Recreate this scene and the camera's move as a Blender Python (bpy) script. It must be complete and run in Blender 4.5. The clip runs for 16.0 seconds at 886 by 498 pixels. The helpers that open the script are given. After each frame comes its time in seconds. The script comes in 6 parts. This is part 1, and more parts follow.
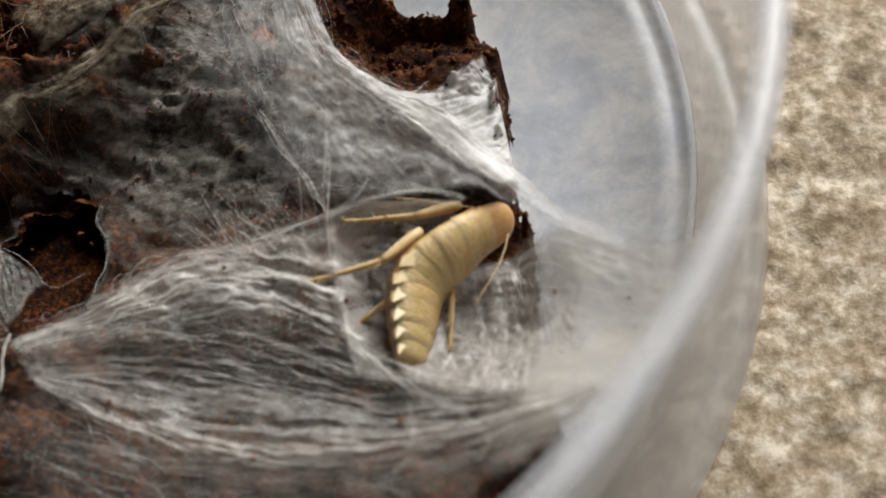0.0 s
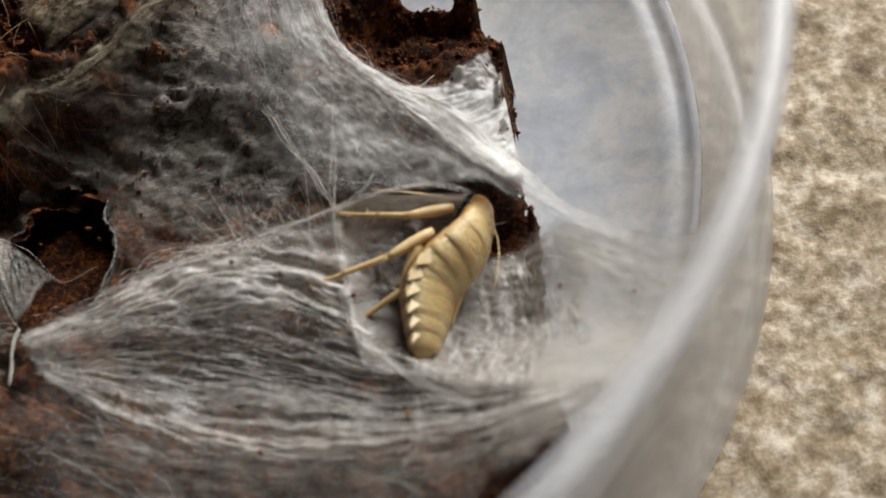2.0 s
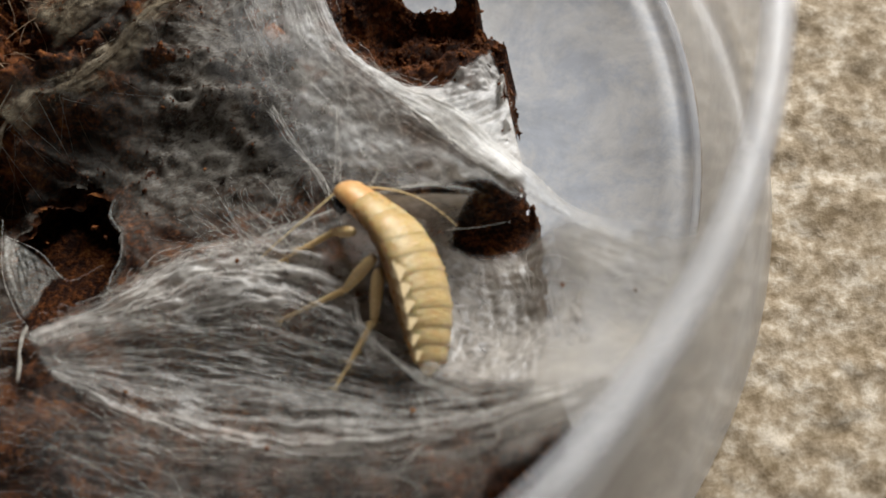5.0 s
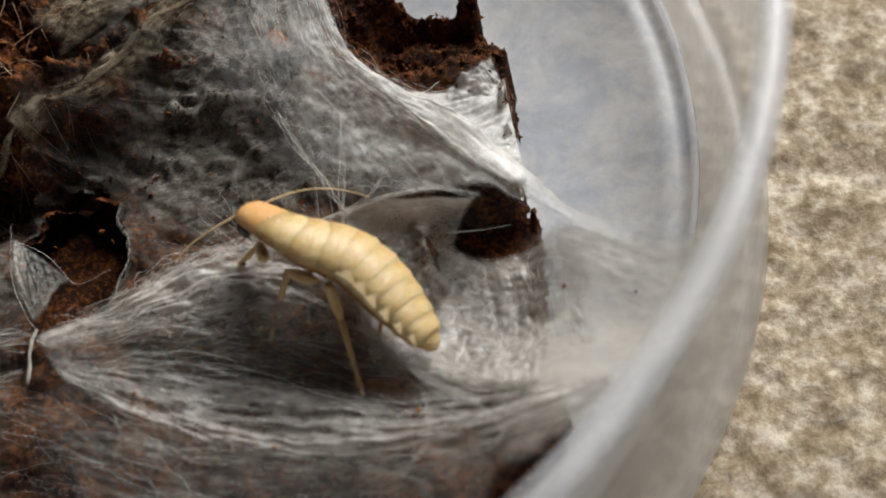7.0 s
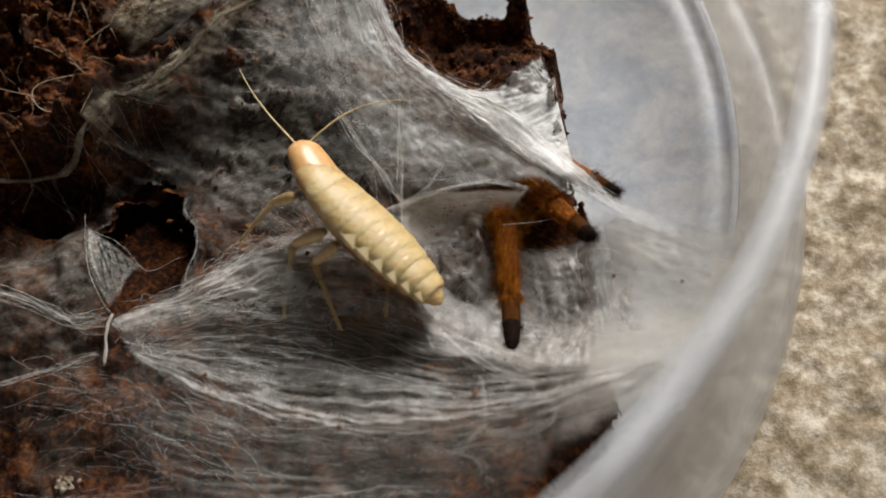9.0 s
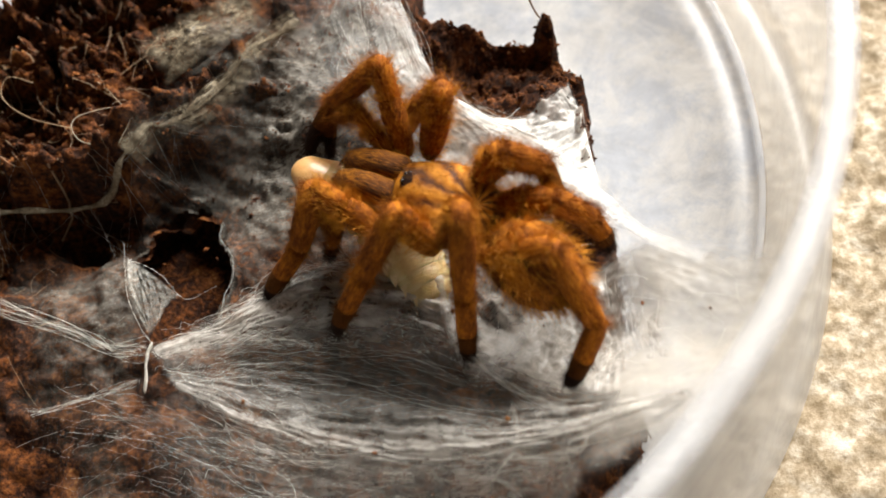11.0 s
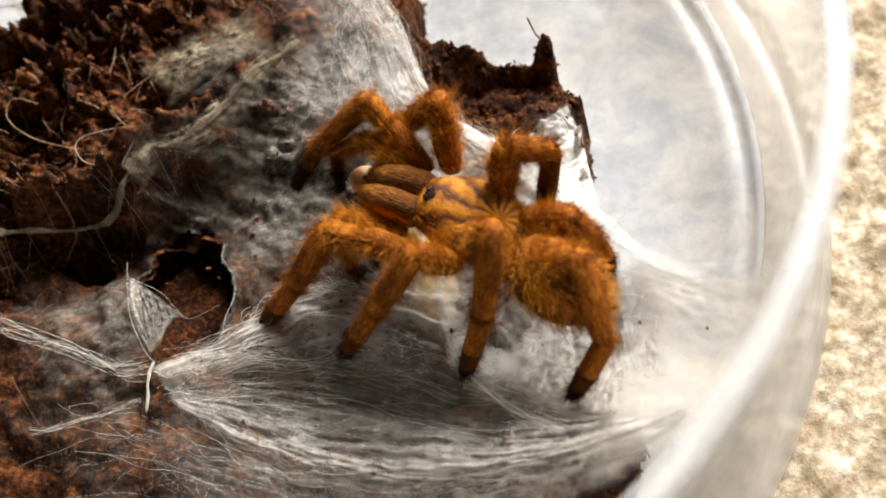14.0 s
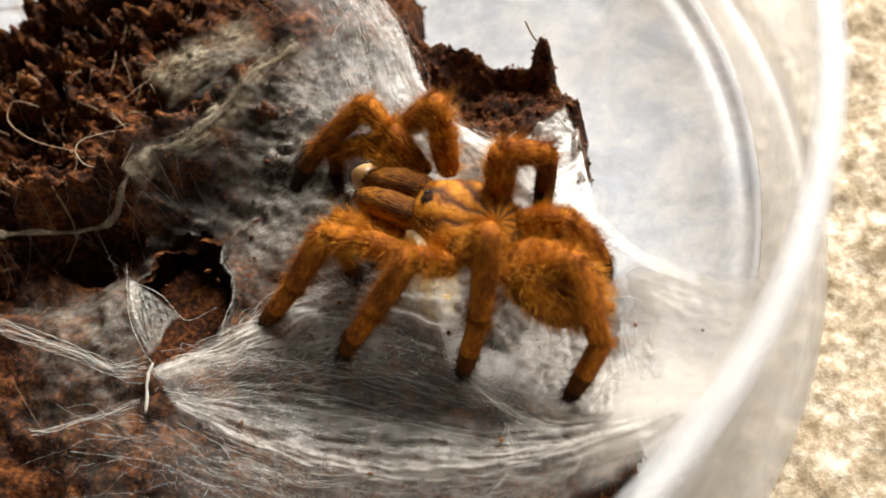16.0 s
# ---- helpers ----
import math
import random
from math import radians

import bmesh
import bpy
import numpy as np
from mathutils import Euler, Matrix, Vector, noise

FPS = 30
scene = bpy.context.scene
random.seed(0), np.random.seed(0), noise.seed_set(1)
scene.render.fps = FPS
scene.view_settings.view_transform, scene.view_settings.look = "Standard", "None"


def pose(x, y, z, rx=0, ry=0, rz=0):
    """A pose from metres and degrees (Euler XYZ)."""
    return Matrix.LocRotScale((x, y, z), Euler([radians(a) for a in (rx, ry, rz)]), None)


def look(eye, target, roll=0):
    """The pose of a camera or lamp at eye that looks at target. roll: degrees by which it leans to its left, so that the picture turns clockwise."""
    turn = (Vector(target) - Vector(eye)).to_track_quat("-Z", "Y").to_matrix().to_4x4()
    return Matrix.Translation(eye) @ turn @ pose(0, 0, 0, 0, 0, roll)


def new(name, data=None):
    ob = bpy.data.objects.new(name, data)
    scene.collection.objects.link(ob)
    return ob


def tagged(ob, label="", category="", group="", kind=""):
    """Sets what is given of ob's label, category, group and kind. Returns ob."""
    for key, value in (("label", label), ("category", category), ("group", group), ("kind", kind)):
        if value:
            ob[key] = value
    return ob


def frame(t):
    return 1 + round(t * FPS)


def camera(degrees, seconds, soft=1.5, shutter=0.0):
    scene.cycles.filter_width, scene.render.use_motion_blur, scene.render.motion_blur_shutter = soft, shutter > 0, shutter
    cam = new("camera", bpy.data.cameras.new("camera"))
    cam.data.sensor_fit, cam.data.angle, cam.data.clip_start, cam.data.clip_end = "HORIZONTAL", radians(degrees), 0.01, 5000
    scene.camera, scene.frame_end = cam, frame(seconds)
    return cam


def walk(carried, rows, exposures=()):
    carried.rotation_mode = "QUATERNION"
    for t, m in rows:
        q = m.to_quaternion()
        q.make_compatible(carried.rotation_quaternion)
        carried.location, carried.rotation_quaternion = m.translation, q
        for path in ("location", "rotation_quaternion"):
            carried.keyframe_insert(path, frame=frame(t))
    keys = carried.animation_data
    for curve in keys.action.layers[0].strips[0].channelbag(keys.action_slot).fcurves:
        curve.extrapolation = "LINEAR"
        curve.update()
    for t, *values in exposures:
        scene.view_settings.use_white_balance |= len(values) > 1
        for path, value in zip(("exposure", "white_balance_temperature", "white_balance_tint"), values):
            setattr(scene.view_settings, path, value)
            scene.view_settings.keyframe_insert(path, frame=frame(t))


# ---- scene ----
# lengths below are in centimetres unless they say otherwise; the tub's centre is the origin, its floor is z = 0
cam = camera(41.0, 16.0, soft=1.7, shutter=0.4)
cam.data.dof.use_dof = True
cam.data.dof.focus_distance = 0.13
cam.data.dof.aperture_fstop = 22.0
PATH = [
    (0, 0.04861, -0.07504, 0.11062, 28.671, 4.950, -0.766),
    (0.5, 0.04838, -0.07503, 0.11080, 28.460, 4.951, -1.014),
    (1, 0.04782, -0.07536, 0.11087, 28.552, 4.744, -0.980),
    (1.5, 0.04794, -0.07536, 0.11088, 28.535, 4.952, -0.909),
    (2, 0.04841, -0.07500, 0.11126, 28.216, 5.167, -0.812),
    (2.5, 0.04839, -0.07510, 0.11147, 28.237, 5.070, -0.709),
    (3, 0.04838, -0.07493, 0.11182, 28.270, 4.880, -0.480),
    (3.5, 0.04833, -0.07491, 0.11197, 28.101, 5.030, -0.674),
    (4, 0.04782, -0.07528, 0.11216, 28.165, 4.937, -0.798),
    (6.5, 0.04777, -0.07578, 0.11376, 28.011, 4.957, -0.875),
    (7, 0.04700, -0.07644, 0.11435, 28.218, 4.785, -1.168),
    (7.5, 0.04689, -0.07677, 0.11480, 28.088, 4.626, -1.401),
    (8, 0.04515, -0.07791, 0.11583, 28.097, 5.174, -1.327),
    (8.5, 0.04376, -0.07958, 0.11773, 28.243, 5.575, -0.661),
    (9, 0.04365, -0.07936, 0.11993, 27.895, 5.358, -0.426),
    (9.2, 0.04332, -0.07820, 0.12144, 27.580, 5.381, -0.449),
    (11.5, 0.04344, -0.07782, 0.12365, 28.075, 6.835, -0.247),
    (12, 0.04339, -0.07756, 0.12416, 28.174, 6.719, -0.174),
    (12.5, 0.04368, -0.07746, 0.12476, 28.211, 6.739, -0.023),
    (13, 0.04434, -0.07758, 0.12440, 28.369, 7.031, -0.082),
    (13.5, 0.04413, -0.07755, 0.12446, 28.369, 6.866, -0.185),
    (14, 0.04501, -0.07757, 0.12448, 28.499, 7.256, -0.060),
    (14.5, 0.04458, -0.07756, 0.12497, 28.496, 7.132, -0.208),
    (15, 0.04490, -0.07761, 0.12484, 28.485, 7.192, -0.202),
    (15.5, 0.04590, -0.07806, 0.12451, 28.701, 7.542, 0.030),
    (16, 0.04574, -0.07770, 0.12512, 28.530, 7.370, 0.084),
]

EXPOSURE = [(0.0, -0.08, 6150, 10), (8.0, -0.14, 6150, 10), (9.2, -0.14, 6200, 10), (11.2, 0.89, 6500, 10), (12.0, 0.86, 6500, 10), (16.0, 0.90, 6550, 10)]
walk(cam, [(t, pose(x, y, z, rx, ry, rz)) for t, x, y, z, rx, ry, rz in PATH], EXPOSURE)

# ---- light: one large window, and the sky beyond it ----
world = bpy.data.worlds.new("world")
scene.world = world
world.use_nodes = True
sky = world.node_tree.nodes.new("ShaderNodeTexSky")
sky.sky_type = "NISHITA"
sky.sun_disc = False
sky.sun_elevation, sky.sun_rotation = radians(40), radians(40)
back = world.node_tree.nodes["Background"]
world.node_tree.links.new(sky.outputs[0], back.inputs[0])
back.inputs[1].default_value = 0.07


def window_light(name, place, aim, wide, high, watts, colour):
    data = bpy.data.lights.new(name, "AREA")
    data.shape, data.size, data.size_y, data.energy, data.color = "RECTANGLE", wide, high, watts, colour
    ob = new(name, data)
    ob.matrix_world = look(place, aim)
    return ob


window_light("window_light", (0.50, 1.04, 0.80), (0, 0, 0.0), 0.8, 0.75, 46.0, (1.0, 0.975, 0.93))


# ---- materials ----
def material(name):
    m = bpy.data.materials.new(name)
    m.use_nodes = True
    m.node_tree.nodes.remove(m.node_tree.nodes["Principled BSDF"])
    return m, m.node_tree, m.node_tree.nodes["Material Output"]


def node(nt, kind, **sets):
    n = nt.nodes.new("ShaderNode" + kind)
    for key, value in sets.items():
        slot = n.inputs[int(key[1:])] if key[0] == "i" and key[1:].isdigit() else n.inputs[key.replace("_", " ")]
        if hasattr(value, "is_output"):
            nt.links.new(value, slot)
        else:
            slot.default_value = value
    return n


def spots(nt, scale, detail=4.0, rough=0.6, coords=None, stretch=(1, 1, 1), distort=0.0):
    """Noise over the thing's own space, in metres."""
    if coords is None:
        coords = nt.nodes.new("ShaderNodeTexCoord").outputs["Object"]
    mapping = node(nt, "Mapping", Vector=coords, Scale=stretch)
    return node(nt, "TexNoise", Vector=mapping.outputs[0], Scale=scale, Detail=detail, Roughness=rough, Distortion=distort).outputs["Fac"]


def ramp(nt, fac, *stops):
    r = node(nt, "ValToRGB", Fac=fac)
    el = r.color_ramp.elements
    while len(el) < len(stops):
        el.new(0.5)
    for e, (at, colour) in zip(el, stops):
        e.position = at
        e.color = (*colour, 1) if len(colour) == 3 else colour
    return r.outputs["Color"]


def relief(nt, height, strength=0.5, distance=0.0005):
    return node(nt, "Bump", Height=height, Strength=strength, Distance=distance).outputs[0]


def solid(name, stops, scale, rough=0.6, bump=0.3, bump_scale=None, distance=0.0003, sheen=0.0, gloss=0.5, sub=0.0, stretch=(1, 1, 1), radius=0.002):
    """A plain coloured surface with a mottled colour and fine relief."""
    m, nt, out = material(name)
    big = spots(nt, scale, 6, 0.65, stretch=stretch)
    fine = spots(nt, bump_scale or scale * 5, 5, 0.7, stretch=stretch)
    both = node(nt, "Math", i0=big, i1=fine)
    both.operation = "ADD"
    half = node(nt, "Math", i0=both.outputs[0], i1=0.5)
    half.operation = "MULTIPLY"
    p = node(nt, "BsdfPrincipled", Base_Color=ramp(nt, half.outputs[0], *stops), Roughness=rough, Normal=relief(nt, fine, bump, distance))
    p.inputs["Specular IOR Level"].default_value = gloss
    p.inputs["Sheen Weight"].default_value = sheen
    if sub:
        p.inputs["Subsurface Weight"].default_value = sub
        p.inputs["Subsurface Radius"].default_value = (radius, radius * 0.7, radius * 0.4)
        p.inputs["Subsurface Scale"].default_value = 1.0
    nt.links.new(p.outputs[0], out.inputs[0])
    return m


def see_through(name, colour, clear, rough=0.3, gloss=0.12, mottle=40.0, amount=0.15, through_light=0.5, second=None):
    """Milky translucent plastic: part clear, part diffusing, with a soft gloss."""
    m, nt, out = material(name)
    mud = spots(nt, mottle, 9, 0.72, distort=0.6)
    body = node(nt, "MixShader", Fac=through_light)
    stained = ramp(nt, spots(nt, mottle * 1.7, 9, 0.75, distort=0.2), (0.42, second or colour), (0.58, colour))
    nt.links.new(node(nt, "BsdfDiffuse", Color=stained).outputs[0], body.inputs[1])
    nt.links.new(node(nt, "BsdfTranslucent", Color=stained).outputs[0], body.inputs[2])
    fac = node(nt, "MapRange", Value=mud)
    fac.inputs[1].default_value, fac.inputs[2].default_value = 0.3, 0.7
    fac.inputs[3].default_value, fac.inputs[4].default_value = 1 - clear - amount, 1 - clear + amount
    mix = node(nt, "MixShader", Fac=fac.outputs[0])
    nt.links.new(node(nt, "BsdfTransparent").outputs[0], mix.inputs[1])
    nt.links.new(body.outputs[0], mix.inputs[2])
    shine = node(nt, "MixShader", Fac=gloss)
    nt.links.new(mix.outputs[0], shine.inputs[1])
    nt.links.new(node(nt, "BsdfGlossy", Roughness=rough, Normal=relief(nt, spots(nt, 90.0, 3), 0.1, 0.0005)).outputs[0], shine.inputs[2])
    nt.links.new(shine.outputs[0], out.inputs[0])
    return m


def silk(name, thin=0.55, full=1.2, along=30.0, across=330.0, mottle=120.0, colour=(0.82, 0.81, 0.79), streak=0.6, sway=0.10, dirt=None):
    """Spun silk. The mesh's own "cover" says how dense it is; the threads leave gaps in it and pile up elsewhere."""
    m, nt, out = material(name)
    uv = nt.nodes.new("ShaderNodeUVMap").outputs[0]
    wob = node(nt, "TexNoise", Vector=uv, Scale=14.0, Detail=4.0)
    shift = node(nt, "VectorMath", i0=wob.outputs["Color"], i1=(sway, sway, 0))
    shift.operation = "MULTIPLY"
    bent = node(nt, "VectorMath", i0=uv, i1=shift.outputs[0])
    bent.operation = "ADD"
    first = spots(nt, 1.0, 5, 0.7, coords=bent.outputs[0], stretch=(along, across, 1))
    leant = node(nt, "Mapping", Vector=bent.outputs[0], Rotation=(0, 0, 0.3))
    second = spots(nt, 1.0, 4, 0.7, coords=leant.outputs[0], stretch=(along, across * 0.7, 1))
    crossed = node(nt, "Math", i0=first, i1=second)
    crossed.operation = "MAXIMUM"
    clump = spots(nt, mottle, 5, 0.6)
    mixed = node(nt, "Math", i0=crossed.outputs[0], i1=streak)
    mixed.operation = "MULTIPLY"
    summed = node(nt, "Math", i0=clump, i1=1 - streak)
    summed.operation = "MULTIPLY_ADD"
    nt.links.new(mixed.outputs[0], summed.inputs[2])
    dense = node(nt, "MapRange", Value=summed.outputs[0])
    dense.clamp = False
    dense.inputs[1].default_value, dense.inputs[2].default_value = 0.43, 0.64
    dense.inputs[3].default_value, dense.inputs[4].default_value = thin, full
    cover = nt.nodes.new("ShaderNodeAttribute")
    cover.attribute_name = "cover"
    share = node(nt, "Math", i0=dense.outputs[0], i1=cover.outputs["Fac"])
    share.operation, share.use_clamp = "MULTIPLY", True
    normal = relief(nt, summed.outputs[0], 0.5, 0.00015)
    body = node(nt, "MixShader", Fac=0.2 if dirt is None else 0.08)
    shade = (*colour, 1)
    if dirt is not None:
        soil = node(nt, "Math", i0=spots(nt, 130.0, 7, 0.7), i1=spots(nt, 900.0, 5, 0.7))
        soil.operation = "ADD"
        part = node(nt, "Math", i0=soil.outputs[0], i1=0.5)
        part.operation = "MULTIPLY"
        shade = ramp(nt, part.outputs[0], (0.40, dirt), (0.60, colour))
    nt.links.new(node(nt, "BsdfDiffuse", Color=shade, Normal=normal).outputs[0], body.inputs[1])
    nt.links.new(node(nt, "BsdfTranslucent", Color=(*colour, 1), Normal=normal).outputs[0], body.inputs[2])
    sheen = node(nt, "MixShader", Fac=0.05 if dirt is None else 0.008)
    nt.links.new(body.outputs[0], sheen.inputs[1])
    nt.links.new(node(nt, "BsdfGlossy", Roughness=0.4, Normal=normal).outputs[0], sheen.inputs[2])
    mix = node(nt, "MixShader", Fac=share.outputs[0])
    nt.links.new(node(nt, "BsdfTransparent").outputs[0], mix.inputs[1])
    nt.links.new(sheen.outputs[0], mix.inputs[2])
    nt.links.new(mix.outputs[0], out.inputs[0])
    return m


PEAT = solid("peat", ((0.36, (0.006, 0.0026, 0.0014)), (0.48, (0.038, 0.0115, 0.0032)), (0.58, (0.17, 0.052, 0.010)), (0.72, (0.44, 0.19, 0.050))), 260.0, 0.88, 1.0, 1500.0, 0.0008, gloss=0.2)
CRUMB = solid("peat_crumb", ((0.36, (0.010, 0.004, 0.002)), (0.5, (0.095, 0.028, 0.006)), (0.60, (0.26, 0.090, 0.019)), (0.72, (0.48, 0.23, 0.075))), 230.0, 0.88, 0.9, 2200.0, 0.0005, gloss=0.2)
FIBRE = solid("coir_fibre", ((0.3, (0.14, 0.075, 0.035)), (0.7, (0.38, 0.25, 0.14))), 500.0, 0.7, 0.3)
CARPET = solid("carpet_wool", ((0.40, (0.17, 0.122, 0.068)), (0.5, (0.32, 0.25, 0.165)), (0.60, (0.54, 0.465, 0.36))), 240.0, 0.95, 0.3, 700.0, 0.001, gloss=0.1, sheen=0.3)
# kept dark so the unseen walls and ceiling bounce little light back
WALLPAINT = solid("wall_paint", ((0.3, (0.085, 0.074, 0.065)), (0.7, (0.11, 0.098, 0.086))), 3.0, 0.8, 0.1, 200.0)
PLASTIC = see_through("tub_plastic", (0.93, 0.92, 0.90), 0.64, 0.3, 0.05, 60.0, 0.12)
RIMPLASTIC = see_through("tub_rim_plastic", (0.88, 0.88, 0.90), 0.78, 0.4, 0.03, 60.0, 0.10)
FLOORPLASTIC = see_through("tub_floor_plastic", (0.96, 0.94, 0.915), 0.20, 0.3, 0.05, 85.0, 0.26, 0.3, (0.69, 0.715, 0.765))
SILK = silk("silk_sheet", 0.62, 1.12, 60.0, 300.0, 700.0, (0.78, 0.75, 0.70), 0.42, 0.06)
SWEPT = silk("silk_swept", 0.42, 1.22, 30.0, 150.0, 600.0, (0.60, 0.56, 0.50), 0.5, 0.06)
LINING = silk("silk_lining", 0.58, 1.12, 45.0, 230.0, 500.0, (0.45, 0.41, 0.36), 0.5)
DRAPE = silk("silk_drape", 0.55, 1.35, 60.0, 420.0, 1300.0, (0.25, 0.23, 0.195), 0.6, 0.05, (0.032, 0.021, 0.013))
DUSTY = solid("dusty_silk", ((0.36, (0.07, 0.045, 0.025)), (0.5, (0.20, 0.155, 0.10)), (0.62, (0.36, 0.31, 0.23))), 500.0, 0.8, 0.8, 2600.0, 0.0004, gloss=0.15)
RIDGESILK = silk("silk_ridge", 0.35, 1.3, 60.0, 220.0, 900.0, (0.27, 0.225, 0.155), 0.5, 0.05, (0.05, 0.03, 0.015))
DUSTYWHITE = solid("matted_silk", ((0.36, (0.30, 0.26, 0.20)), (0.6, (0.62, 0.58, 0.50))), 700.0, 0.8, 0.8, 2600.0, 0.0003, gloss=0.15)
FLAP = silk("silk_flap", 0.35, 1.4, 60.0, 420.0, 1300.0, (0.42, 0.40, 0.34), 0.4)
FILM = silk("silk_film", 0.85, 1.08, 10.0, 60.0, 300.0, (0.48, 0.44, 0.385), 0.4)
THREAD = solid("silk_thread", ((0.3, (0.50, 0.46, 0.40)), (0.7, (0.70, 0.66, 0.59))), 300.0, 0.5, 0.1)


# ---- mesh helpers, in centimetres ----
CM = 0.01


def mesh_from(name, verts, faces, mat, smooth=True, uvs=None):
    me = bpy.data.meshes.new(name)
    v = np.asarray(verts, float) * CM
    me.from_pydata(v.tolist(), [], faces)
    if uvs is not None:
        layer = me.uv_layers.new(name="UVMap")
        idx = np.empty(len(me.loops), int)
        me.loops.foreach_get("vertex_index", idx)
        layer.data.foreach_set("uv", np.asarray(uvs, float)[idx].ravel())
    if smooth:
        me.polygons.foreach_set("use_smooth", [True] * len(me.polygons))
    me.materials.append(mat)
    me.update()
    return me


def put(name, verts, faces, mat, parent=None, label="", smooth=True, uvs=None):
    ob = new(name, mesh_from(name, verts, faces, mat, smooth, uvs))
    if parent is not None:
        ob.parent = parent
    return tagged(ob, label)


def base(name, label, category, group="", kind="", at=(0, 0, 0)):
    ob = new(name)
    ob.location = Vector(at) * CM
    return tagged(ob, label, category, group, kind)


def turned(profile, steps=160, start=0.0, end=2 * math.pi):
    """A surface of revolution round the z axis from (radius, height) pairs; a closed ring of them when the first is repeated."""
    verts, faces, n = [], [], len(profile)
    for k in range(steps):
        a = start + (end - start) * k / steps
        verts += [(r * math.cos(a), r * math.sin(a), z) for r, z in profile]
    for k in range(steps):
        for j in range(n - 1):
            a, b = k * n + j, ((k + 1) % steps) * n + j
            faces.append((a, b, b + 1, a + 1))
    return verts, faces


TABLE = np.random.RandomState(5).rand(512, 512)


def lumps(x, y, seed=0):
    """Smooth value noise, 0 to 1, for arrays of places."""
    x, y = x + seed * 17.31, y + seed * 5.77
    i, j = np.floor(x).astype(int), np.floor(y).astype(int)
    u, v = x - i, y - j
    u, v = u * u * (3 - 2 * u), v * v * (3 - 2 * v)
    g = lambda a, b: TABLE[a % 512, b % 512]
    return (g(i, j) * (1 - u) + g(i + 1, j) * u) * (1 - v) + (g(i, j + 1) * (1 - u) + g(i + 1, j + 1) * u) * v


def crags(x, y, scale, octaves=4, seed=0, gain=0.5):
    total, size = 0, 1.0
    for k in range(octaves):
        total = total + (lumps(x * scale, y * scale, seed + k) - 0.5) * size
        scale, size = scale * 2.03, size * gain
    return total


def step01(v, low, high):
    t = np.clip((v - low) / (high - low), 0, 1)
    return t * t * (3 - 2 * t)


def inside(x, y, ring):
    """Signed distance to a closed outline, positive within it."""
    near = np.full(x.shape, 1e9)
    within = np.zeros(x.shape, bool)
    for (ax, ay), (bx, by) in zip(ring, ring[1:] + ring[:1]):
        dx, dy = bx - ax, by - ay
        k = np.clip(((x - ax) * dx + (y - ay) * dy) / (dx * dx + dy * dy), 0, 1)
        near = np.minimum(near, np.hypot(x - ax - k * dx, y - ay - k * dy))
        if ay != by:
            within ^= ((ay > y) != (by > y)) & (x < (bx - ax) * (y - ay) / (by - ay) + ax)
    return np.where(within, near, -near)


def bowl(x, y, centre, long, short, angle=0.0):
    """Distance from a bowl's centre, 1 at its brim."""
    c, s = math.cos(radians(angle)), math.sin(radians(angle))
    dx, dy = x - centre[0], y - centre[1]
    return np.hypot((dx * c + dy * s) / long, (-dx * s + dy * c) / short)


